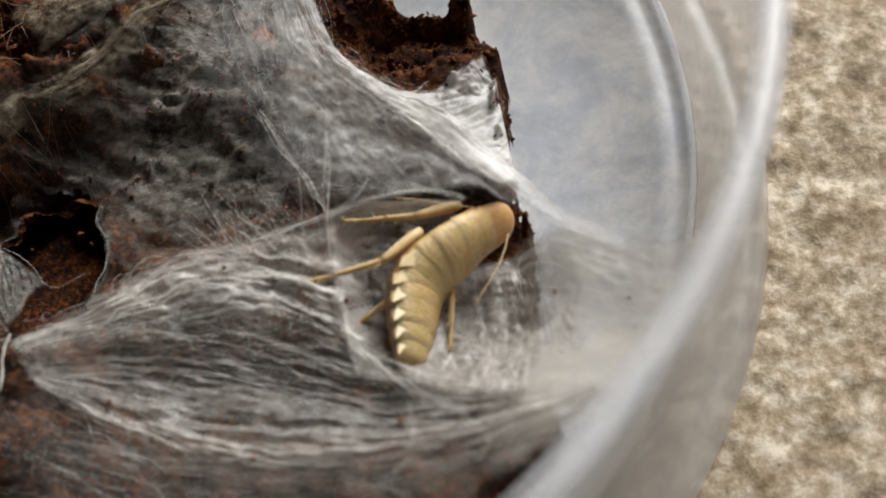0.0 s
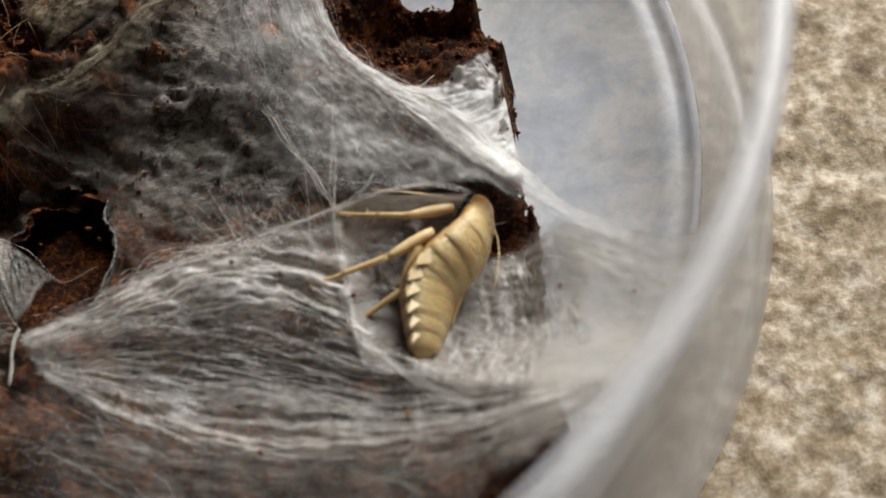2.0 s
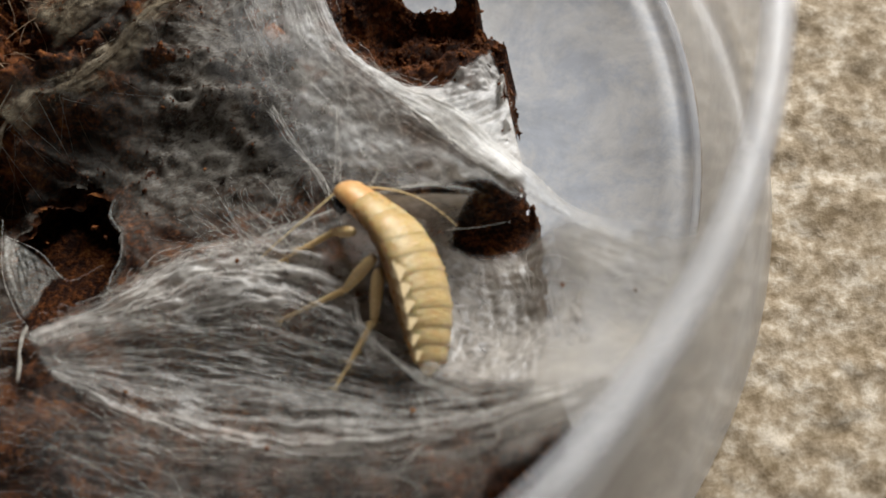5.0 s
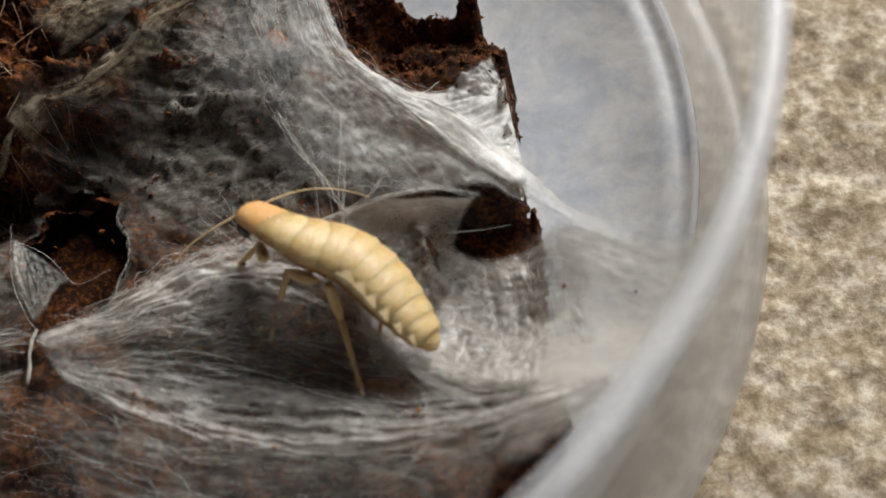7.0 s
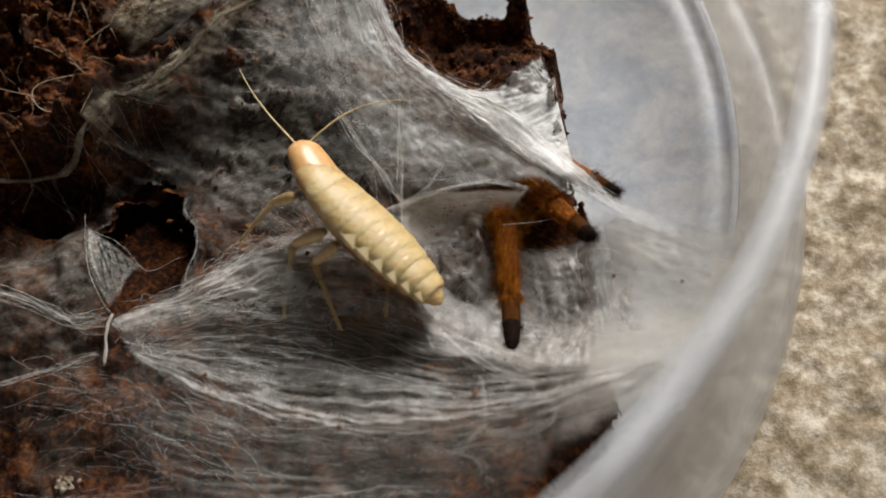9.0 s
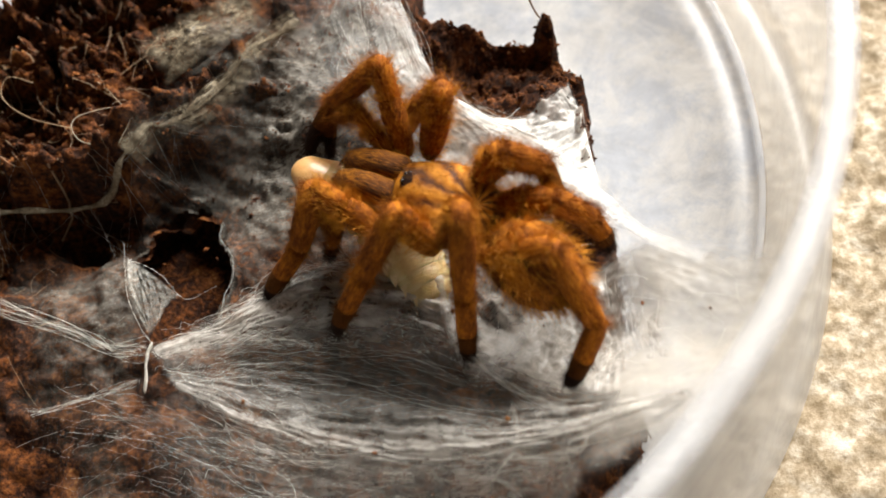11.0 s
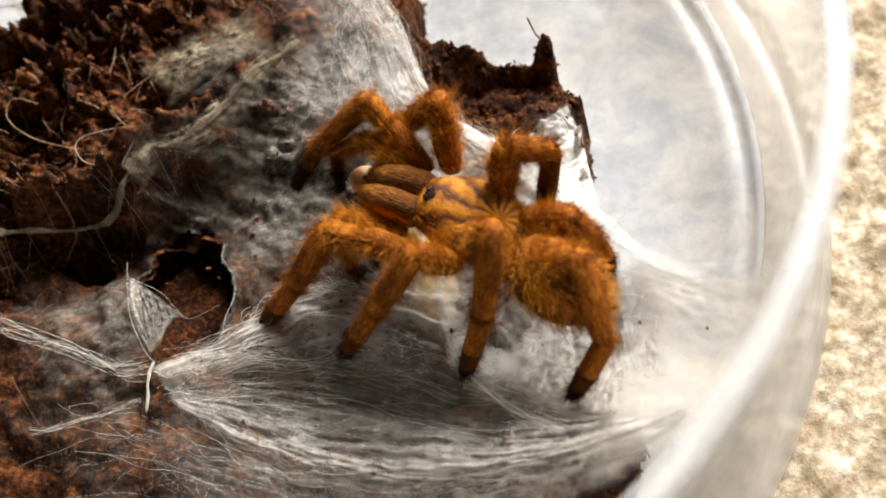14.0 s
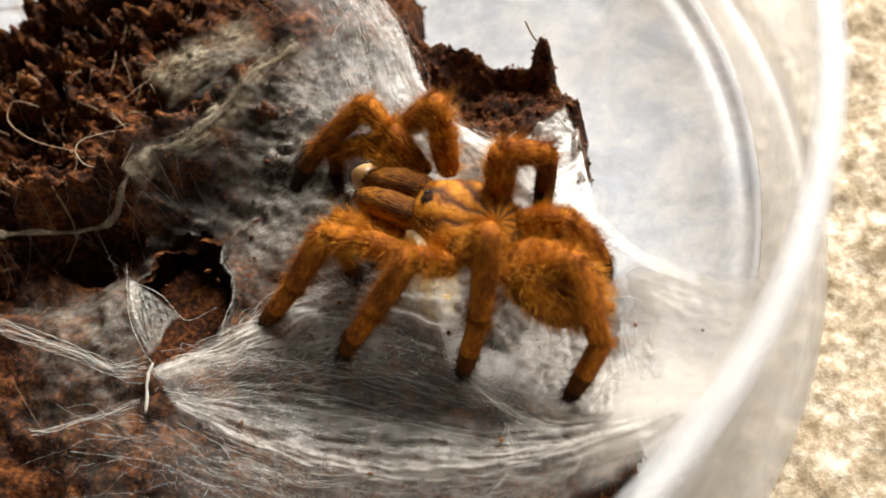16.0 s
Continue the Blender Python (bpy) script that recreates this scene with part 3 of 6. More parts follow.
BRIDGE_SIDE = [[(1.95, 2.15, 1.50), (2.47, 1.30, 1.54), (2.84, 0.20, 1.54), (3.35, -0.36, 1.48), (3.99, -0.83, 1.42), (5.10, -1.89, 1.36), (5.76, -2.20, 1.25)],
               [(2.07, 2.13, 1.50), (2.55, 1.28, 1.55), (2.95, 0.18, 1.55), (3.51, -0.33, 1.50), (4.20, -0.75, 1.45), (5.21, -1.83, 1.30), (5.98, -2.12, 1.25)],
               [(2.15, 2.12, 1.50), (2.59, 1.30, 1.53), (3.02, 0.16, 1.53), (3.62, -0.38, 1.46), (4.39, -0.93, 1.40), (5.30, -1.78, 1.20), (6.10, -1.98, 1.20)],
               [(2.20, 2.12, 1.50), (2.62, 1.32, 1.50), (3.07, 0.12, 1.48), (3.76, -0.53, 1.38), (4.49, -1.15, 1.30), (5.19, -1.80, 1.10), (5.95, -1.94, 1.10)]]
UPPER = MANTLE_SIDE + BRIDGE_SIDE
UPPER_COVER = [0.0, 0.30, 0.62, 0.80, 0.95, 1.0, 0.9, 0.3]
SHOULDER = [[(3.00, 0.20, 1.50), (3.32, -0.14, 1.42), (3.63, -0.20, 1.25), (3.98, -0.14, 1.12), (4.34, 0.06, 1.05), (4.52, 0.30, 1.05)],
            [(3.12, -0.03, 1.50), (3.48, -0.41, 1.44), (3.81, -0.51, 1.30), (4.16, -0.45, 1.18), (4.51, -0.23, 1.08), (4.63, -0.01, 1.05)],
            [(3.36, -0.32, 1.48), (3.76, -0.70, 1.42), (4.10, -0.84, 1.32), (4.38, -0.75, 1.20), (4.65, -0.53, 1.08), (4.69, -0.35, 1.02)],
            [(3.71, -0.64, 1.45), (4.10, -1.03, 1.42), (4.38, -1.16, 1.34), (4.57, -1.10, 1.22), (4.74, -0.87, 1.10), (4.71, -0.70, 1.00)],
            [(4.11, -0.97, 1.44), (4.43, -1.34, 1.40), (4.65, -1.47, 1.32), (4.73, -1.40, 1.22), (4.80, -1.21, 1.10), (4.73, -1.01, 1.00)]]
# guide lines of the apron: the saddle, the trough and the front band
SADDLE = [[(-0.13, -2.77, 1.13), (0.70, -2.47, 1.15), (1.16, -2.06, 1.10), (1.76, -1.78, 1.05), (2.46, -1.72, 1.10), (3.05, -1.69, 1.15)],
          [(-0.08, -2.84, 1.13), (0.78, -2.61, 1.25), (1.32, -2.33, 1.25), (2.00, -2.19, 1.20), (2.61, -2.24, 1.15), (3.15, -2.42, 1.15)],
          [(-0.03, -2.91, 1.13), (0.85, -2.76, 1.25), (1.48, -2.65, 1.25), (2.14, -2.60, 1.20), (2.73, -2.66, 1.12), (3.29, -2.91, 1.15)]]
TROUGH = [[(0.02, -2.98, 1.13), (0.92, -2.92, 1.18), (1.55, -2.88, 1.10), (2.28, -2.94, 1.00), (3.29, -3.27, 1.10), (4.37, -3.62, 1.50)],
          [(0.07, -3.06, 1.13), (0.98, -3.09, 1.10), (1.73, -3.14, 0.98), (2.62, -3.30, 0.98), (3.63, -3.63, 1.25), (4.86, -3.78, 1.70)],
          [(0.11, -3.13, 1.13), (1.08, -3.42, 1.12), (1.91, -3.59, 1.12), (2.89, -3.74, 1.20), (3.96, -3.95, 1.50), (5.24, -3.89, 2.00)]]
FRONT = [[(0.16, -3.20, 1.13), (1.22, -3.74, 1.12), (2.06, -3.99, 1.20), (3.02, -4.15, 1.30), (4.07, -4.18, 1.70), (5.45, -4.00, 2.30)],
         [(0.09, -3.33, 1.05), (1.11, -3.96, 1.05), (2.00, -4.20, 1.10), (3.00, -4.31, 1.15), (4.00, -4.37, 1.50), (5.34, -4.23, 2.30)],
         [(-0.64, -3.70, 1.00), (0.58, -4.29, 0.95), (1.88, -4.52, 0.95), (2.99, -4.63, 1.00), (3.92, -4.62, 1.20), (5.01, -4.55, 2.00)]]
LOWER = SADDLE + TROUGH + FRONT
LOWER_COVER = [0.25, 0.80, 0.55, 0.30, 0.28, 0.40, 0.58, 0.10, 0.01]
FILMWEB = [[(4.90, -1.72, 1.20), (5.68, -1.83, 1.10), (6.16, -1.96, 1.20), (6.45, -2.08, 1.40)],
           [(4.92, -2.05, 1.02), (5.69, -2.41, 1.20), (6.10, -2.77, 1.50), (6.41, -2.93, 1.80)],
           [(4.88, -2.75, 0.92), (5.58, -3.05, 1.30), (5.87, -3.40, 1.80), (6.15, -3.54, 2.20)],
           [(4.40, -3.70, 1.40), (5.20, -3.79, 1.80), (5.51, -3.91, 2.20), (5.84, -4.04, 2.60)],
           [(4.41, -4.66, 2.00), (4.83, -4.56, 2.20), (5.10, -4.48, 2.50), (5.39, -4.51, 2.80)]]
BOWL = [[(3.62, -1.50, 0.90), (3.58, -2.14, 0.78), (3.60, -2.81, 0.86), (3.55, -3.38, 1.12)],
        [(4.19, -1.74, 0.34), (4.27, -2.29, 0.50), (4.24, -2.96, 0.75), (4.14, -3.60, 1.20)],
        [(4.64, -1.74, 0.36), (4.79, -2.30, 0.58), (4.79, -2.98, 0.85), (4.66, -3.73, 1.45)],
        [(5.00, -1.65, 0.75), (5.06, -2.50, 0.95), (5.10, -3.10, 1.10), (4.99, -3.78, 1.55)],
        [(5.39, -2.06, 1.15), (5.40, -2.70, 1.20), (5.40, -3.25, 1.40), (5.27, -3.84, 1.80)]]
VEIL = [[(2.94, -1.57, 1.22), (3.47, -1.56, 1.33), (4.31, -1.63, 1.33)],
        [(2.96, -1.89, 1.12), (3.54, -1.76, 0.95), (4.13, -1.63, 0.82)],
        [(3.02, -2.38, 1.08), (3.54, -2.22, 0.75), (4.03, -1.94, 0.52)],
        [(3.12, -2.88, 1.10), (3.60, -2.79, 0.78), (4.09, -2.55, 0.52)],
        [(3.26, -3.30, 1.12), (3.65, -3.32, 0.98), (4.15, -3.15, 0.77)]]
PATCH = [[(-0.69, 1.01, 1.40), (-0.28, 1.45, 1.40), (0.27, 1.70, 1.40), (0.76, 1.91, 1.40)],
         [(-0.41, 0.73, 1.40), (-0.03, 1.12, 1.40), (0.45, 1.33, 1.40), (0.93, 1.54, 1.40)],
         [(-0.16, 0.38, 1.40), (0.22, 0.75, 1.40), (0.61, 1.05, 1.40), (1.02, 1.27, 1.40)]]
SKIRT = [[(-1.59, -2.95, 1.00), (-0.03, -3.37, 0.98), (1.11, -3.81, 1.10), (2.06, -4.09, 1.15), (3.02, -4.22, 1.25), (3.85, -4.23, 1.50), (4.46, -4.24, 1.90)],
         [(-1.46, -3.64, 0.95), (-0.01, -3.93, 0.95), (1.06, -4.25, 0.95), (2.08, -4.40, 0.95), (3.08, -4.51, 1.00), (3.87, -4.50, 1.20), (4.44, -4.52, 1.70)],
         [(-1.21, -4.94, 0.90), (0.13, -4.99, 0.90), (1.13, -5.02, 0.90), (2.11, -5.06, 0.90), (3.09, -5.10, 0.95), (3.86, -4.97, 1.10), (4.33, -4.80, 1.50)]]
BURROW = [((4.35, -1.80, 1.00), 0.54, 0.36, -12)]

WEBBED = [p[:2] for p in (
    (-2.05, -1.40, 1.10), (-1.39, -1.30, 1.10), (-0.80, -1.15, 1.10), (-0.85, -0.70, 1.10), (-0.79, 0.10, 1.10), (-0.30, 0.45, 1.10), (-0.75, 1.18, 1.20), (-0.29, 1.84, 1.20), (0.63, 2.29, 1.20), (1.54, 1.85, 1.20), (2.59, 1.75, 1.20), (3.14, 0.23, 1.20), (3.61, -0.12, 1.10), (4.40, 0.17, 1.00), (4.78, 0.29, 1.00),
    (4.80, -1.15, 1.00), (5.19, -1.71, 1.00), (5.18, -2.83, 1.00), (5.11, -3.81, 1.20), (4.52, -4.41, 1.00), (3.50, -4.78, 1.00), (-0.91, -4.87, 1.00), (-1.80, -3.30, 1.00), (-1.87, -2.73, 1.10), (-2.10, -1.70, 1.10))]


def build_blanket():
    """The thin silk that lies over the peat, draped from high point to high point."""
    h = 0.034
    xs, ys = np.arange(-3.4, 6.2, h), np.arange(-6.0, 3.6, h)
    gx, gy = np.meshgrid(xs, ys, indexing="ij")
    z = np.maximum(ground(gx, gy), 0.3)
    wide = z.copy()
    for _ in range(4):
        top = wide.copy()
        for a in (0, 1):
            for s in (-1, 1):
                top = np.maximum(top, np.roll(wide, s, a) - 0.028)
        wide = top
    for _ in range(1):
        wide = (wide + np.roll(wide, 1, 0) + np.roll(wide, -1, 0) + np.roll(wide, 1, 1) + np.roll(wide, -1, 1)) / 5
    wide = np.maximum(wide, z + 0.02)
    wide = (wide * 2 + np.roll(wide, 1, 0) + np.roll(wide, -1, 0) + np.roll(wide, 1, 1) + np.roll(wide, -1, 1)) / 6
    crest = step01(lumps(gx * 3.0 + 2.5 * lumps(gx * 4, gy * 4, 98), gy * 9.0 + 2.0 * lumps(gx * 3, gy * 3, 99), 96), 0.55, 0.95) * step01(lumps(gx * 1.3, gy * 1.3, 94), 0.3, 0.7)
    mantle = step01(inside(gx, gy, MANTLE) + 0.15 * crags(gx, gy, 3.0, 3, 88), -0.05, 0.25)
    # over the mantle the silk is pulled taut between the high points
    taut = wide.copy()
    for _ in range(5):
        for a in (0, 1):
            taut = np.maximum(taut, np.maximum(np.roll(taut, 2, a), np.roll(taut, -2, a)) - 0.03)
    for _ in range(9):
        for a in (0, 1):
            taut = (taut + np.roll(taut, 3, a) + np.roll(taut, -3, a)) / 3
    warp = 1.3 * lumps(gx * 2.6, gy * 2.6, 87) + 0.5 * lumps(gx * 6, gy * 6, 84)
    saw = (gy * 1.9 + 0.5 * gx + warp) % 1.0
    ledge = step01(saw, 0.0, 0.16) * (1 - saw) * step01(lumps(gx * 1.5 + 0.6 * warp, gy * 2.4, 86), 0.32, 0.62)
    fine = 0.15 * crags(gx - 0.2 * gy, 1.6 * (gy + 0.2 * gx), 2.2, 5, 89, 0.6) + 0.40 * ledge * step01(gy - 0.35 * gx, -1.9, -0.6)
    wide += 0.05 + 0.07 * crags(gx + 0.4 * gy, 1.6 * (gy - 0.4 * gx), 2.6, 5, 91, 0.6) + 0.05 * crest
    wide = wide * (1 - mantle) + np.maximum(taut + 0.02 + fine, z + 0.01) * mantle
    # under the canopy it hangs lower
    wide = np.maximum(wide - 0.35 * step01(gx + 0.4 * gy, 1.6, 2.4) * step01(gy, -1.7, -1.0), z + 0.01)
    d = inside(gx, gy, WEBBED) + 0.3 * crags(gx, gy, 1.5, 3, 92)
    keep = (d > 0.02) & (np.hypot(gx, gy) < R_IN - 0.3)
    keep &= inside(gx, gy, HOLE) + 0.06 * crags(gx, gy, 5.0, 3, 50) < 0
    for c, long, short, turn in BURROW + [((4.51, -1.86, 1.00), 0.6, 0.45, -12)]:
        keep &= bowl(gx, gy, c, long, short, turn) + 0.25 * crags(gx, gy, 3.0, 3, 50) > 1
    n = len(ys)
    cell = keep[:-1, :-1] & keep[1:, :-1] & keep[1:, 1:] & keep[:-1, 1:]
    i, j = np.nonzero(cell)
    quads = np.c_[i * n + j, (i + 1) * n + j, (i + 1) * n + j + 1, i * n + j + 1]
    live = np.unique(quads)
    back = -np.ones(gx.size, int)
    back[live] = np.arange(len(live))
    pts = np.c_[gx.ravel(), gy.ravel(), wide.ravel()][live]
    uvs = np.c_[(gx + 0.5 * gy).ravel(), (gy - 0.5 * gx).ravel()][live] / 10
    ob = put("web_blanket", pts, back[quads].tolist(), DRAPE, None, "dusty grey silk draped over the peat", uvs=uvs)
    dense = (0.13 + 0.18 * crest + 0.75 * step01(-gx, 0.2, 0.5) * step01(-gy, 1.1, 1.35) + 0.9 * (1 - step01(bowl(gx, gy, (0.45, 1.35), 0.85, 0.42, 30) + 0.7 * crags(gx, gy, 3.5, 3, 90), 0.4, 1.0))) * step01(d, 0.0, 0.6) * (1 - 0.7 * step01(-gy - 0.25 * gx, 2.4, 3.8)) * (0.6 + 0.4 * step01(gx - 0.3 * gy, -0.2, 1.2)) * (1 + 0.5 * crags(gx, gy, 3.0, 4, 93))
    dense = np.maximum(dense, mantle * step01(d, -0.05, 0.2) * (0.32 + 0.68 * step01(gy, -1.7, -0.5)) * (0.10 + 0.85 * step01(gx - 0.3 * gy, 0.25, 1.4)) * (1 + 0.2 * crags(gx, gy, 3.0, 4, 85)))
    dense = dense + 0.35 * (1 - step01(np.abs(inside(gx, gy, HOLE)), 0.0, 0.14)) * step01(gx, -0.35, 0.1)
    ob.data.attributes.new("cover", "FLOAT", "POINT").data.foreach_set("value", np.clip(dense.ravel()[live], 0, 1))
    tagged(ob, category="spider web", kind="stuff")
    # grains of peat caught on the crests
    rng = np.random.RandomState(33)
    high = wide - (np.roll(wide, 4, 1) + np.roll(wide, -4, 1) + np.roll(wide, 4, 0) + np.roll(wide, -4, 0)) / 4
    pick = np.argwhere((mantle > 0.6) & keep & (high > 0.035) & (gx < 2.6) & (gy > -1.4))
    verts, faces = [], []
    for i, j in pick[rng.permutation(len(pick))[:420]]:
        grain(verts, faces, rng, (gx[i, j], gy[i, j], wide[i, j]), min(0.009 * rng.lognormal(0.1, 0.45), 0.022))
    dust = put("mantle_grains", verts, faces, PEAT, None, "dark peat grains caught on the silk crests", smooth=False)
    tagged(dust, category="soil", kind="stuff")

    return xs, ys, wide

SILKTOP = build_blanket()


def silk_height(x, y):
    """Height of the draped silk at a place."""
    xs, ys, z = SILKTOP
    return float(z[min(max(int((x - xs[0]) / (xs[1] - xs[0])), 0), len(xs) - 1), min(max(int((y - ys[0]) / (ys[1] - ys[0])), 0), len(ys) - 1)])


sheet("web_canopy", UPPER, UPPER_COVER, SILK, "grey to white silk canopy bridging the burrow mouth", 160, 190, 0.07, seed=1, fade=0.25, fold=0.006, lead=0.32, tail=0.85)
sheet("web_shoulder", SHOULDER, [0.6, 0.75, 0.85, 0.9, 0.85], SILK, "white silk spun from the canopy to the peat edge", 110, 90, 0.06, seed=4, fade=0.07, fold=0.02)
sheet("web_apron", LOWER, LOWER_COVER, SWEPT, "swept white silk apron with long curved folds", 170, 190, 0.06, seed=6, fade=0.1, fold=0.11, lead=0.8, neck=0.4)
sheet("web_film", FILMWEB, [0.8, 0.95, 0.9, 0.6, 0.3], FILM, "smooth milky silk film spun to the tub wall", 70, 90, 0.03, seed=7, fade=0.45, fold=0.008)
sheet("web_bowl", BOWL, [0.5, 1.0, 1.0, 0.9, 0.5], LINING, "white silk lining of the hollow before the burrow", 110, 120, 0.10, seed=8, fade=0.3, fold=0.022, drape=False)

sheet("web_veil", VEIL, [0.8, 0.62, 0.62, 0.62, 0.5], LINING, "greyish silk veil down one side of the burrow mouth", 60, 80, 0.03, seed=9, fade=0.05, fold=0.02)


sheet("web_patch", PATCH, [0.4, 0.85, 0.5], RIDGESILK, "beige dusty silk caught on lumps of peat", 80, 60, 0.05, seed=15, fade=0.25, fold=0.02)


sheet("web_skirt", SKIRT, [0.55, 0.45, 0.12], SWEPT, "torn thin silk below the apron", 150, 80, 0.07, [((4.1, -4.01), 0.30, 0.12, 10), ((4.55, -4.24), 0.24, 0.10, -15), ((3.74, -4.23), 0.22, 0.09, 5), ((3.2, -4.12), 0.2, 0.08, 0)], seed=16, fade=0.2, fold=0.06, lead=0.0)


def build_threads():
    rng = np.random.RandomState(11)
    for name, label, guides, count, radius, wave, part in (
            ("canopy_threads", "taut white silk threads along the bridge", UPPER[3:7], 130, 0.0006, 0.07, (0.1, 0.5)),
            ("curtain_threads", "long grey silk threads of the canopy", UPPER[1:5], 110, 0.0006, 0.07, (0.1, 0.45)),
            ("shoulder_threads", "fine white silk threads fanning to the peat edge", SHOULDER, 90, 0.0008, 0.06, (0.2, 0.8)),
            ("mantle_threads", "fine pale silk threads over the dusty mantle", UPPER[1:4], 110, 0.0007, 0.08, (0.05, 0.25)),
            ("saddle_threads", "white silk threads along the crumpled ridge", LOWER[0:4], 140, 0.0007, 0.08, (0.08, 0.4)),
            ("apron_threads", "long curved white silk threads", LOWER[3:8], 90, 0.0008, 0.06, (0.1, 0.6)),
            ("neck_threads", "fuzzy white silk threads matted by the twig", [[p for p in g[:3]] for g in LOWER[:8]], 100, 0.0006, 0.07, (0.15, 0.6)),
            ("film_threads", "faint silk threads in the film", FILMWEB, 26, 0.0008, 0.06, (0.2, 0.7)),
            ("bowl_threads", "silk threads lining the hollow", BOWL, 30, 0.0012, 0.05, (0.2, 0.7)),
            ("skirt_threads", "loose thin silk threads over peat", SKIRT, 240, 0.0005, 0.05, (0.04, 0.25))):
        t = Threads()
        t.flow(guides, count, radius, rng, wave, part)
        t.done(name, label)


build_threads()


def build_fan():
    """Stiff fine threads that fan out from the saddle over the mantle."""
    rng = np.random.RandomState(17)
    t = Threads()
    for _ in range(70):
        k = rng.rand()
        a = np.array((2.01, -2.15, 1.15)) * (1 - k) + np.array((2.91, -1.95, 1.15)) * k + rng.normal(0, 0.05, 3)
        turn = rng.normal(2.35, 0.45)
        long = rng.uniform(0.35, 1.0)
        b = a + (long * math.cos(turn), long * math.sin(turn), rng.uniform(-0.02, 0.18))
        p = np.linspace(a, b, 10)
        p[:, 2] = np.maximum(p[:, 2] + 0.10, ground(p[:, 0], p[:, 1]) + 0.10)
        t.add(p + rng.normal(0, 0.004, (10, 3)), 0.0009 * rng.lognormal(0, 0.4), 0.0004)
    t.done("fan_threads", "stiff white silk threads fanning over the mantle")


build_fan()


def cord(name, label, points, radius, strands, spread, seed, n=30, resting=False):
    """A rope of a few loosely twisted silk threads."""
    rng = np.random.RandomState(seed)
    t = Threads()
    for _ in range(strands):
        p = spline(points, n)
        s = np.linspace(0, 1, n)[:, None]
        ph = rng.uniform(0, 6.28, 3)
        off = np.array([np.sin(s[:, 0] * rng.uniform(3, 14) + ph[c]) for c in range(3)]).T * spread * (0.4 + 1.2 * np.abs(s - 0.5))
        r = radius * rng.uniform(0.35, 0.8)
        if resting:
            p[:, 2] = np.maximum(p[:, 2], ground(p[:, 0], p[:, 1]) + 0.05)
        t.add(p + off + rng.normal(0, spread * 0.35, 3), r, r * 0.7)
    ob = put(name, t.v, t.f, THREAD, None, label)
    return tagged(ob, category="spider web", kind="stuff")


def stem(name, label, points, radius, mat, seed, n=40, sides=7, category="root"):
    """A knotty root or twig: one tube of uneven thickness."""
    rng = np.random.RandomState(seed)
    p = spline(points, n)
    s = np.arange(n)
    for c in range(3):
        p[:, c] += radius * 0.25 * (np.sin(s * rng.uniform(0.5, 1.3) + rng.uniform(0, 6)) + np.sin(s * rng.uniform(1.5, 2.5)) * 0.5)
    t = np.gradient(p, axis=0)
    t /= np.linalg.norm(t, axis=1)[:, None]
    side = np.cross(t, (0.1, 0.2, 0.97))
    side /= np.linalg.norm(side, axis=1)[:, None]
    up = np.cross(side, t)
    rad = radius * (0.75 + 0.5 * np.convolve(rng.rand(n), (0.25, 0.5, 0.25), 'same'))
    rad[[0, -1]] *= 0.3
    v, f = [], []
    for k in range(n):
        v += [tuple(p[k] + rad[k] * rng.uniform(0.9, 1.1) * (side[k] * math.cos(6.283 * q / sides) + up[k] * math.sin(6.283 * q / sides))) for q in range(sides)]
    for k in range(n - 1):
        f += [(k * sides + q, k * sides + (q + 1) % sides, (k + 1) * sides + (q + 1) % sides, (k + 1) * sides + q) for q in range(sides)]
    f += [tuple(range(sides))[::-1], tuple(range((n - 1) * sides, n * sides))]
    ob = put(name, v, f, mat, None, label)
    return tagged(ob, category=category)


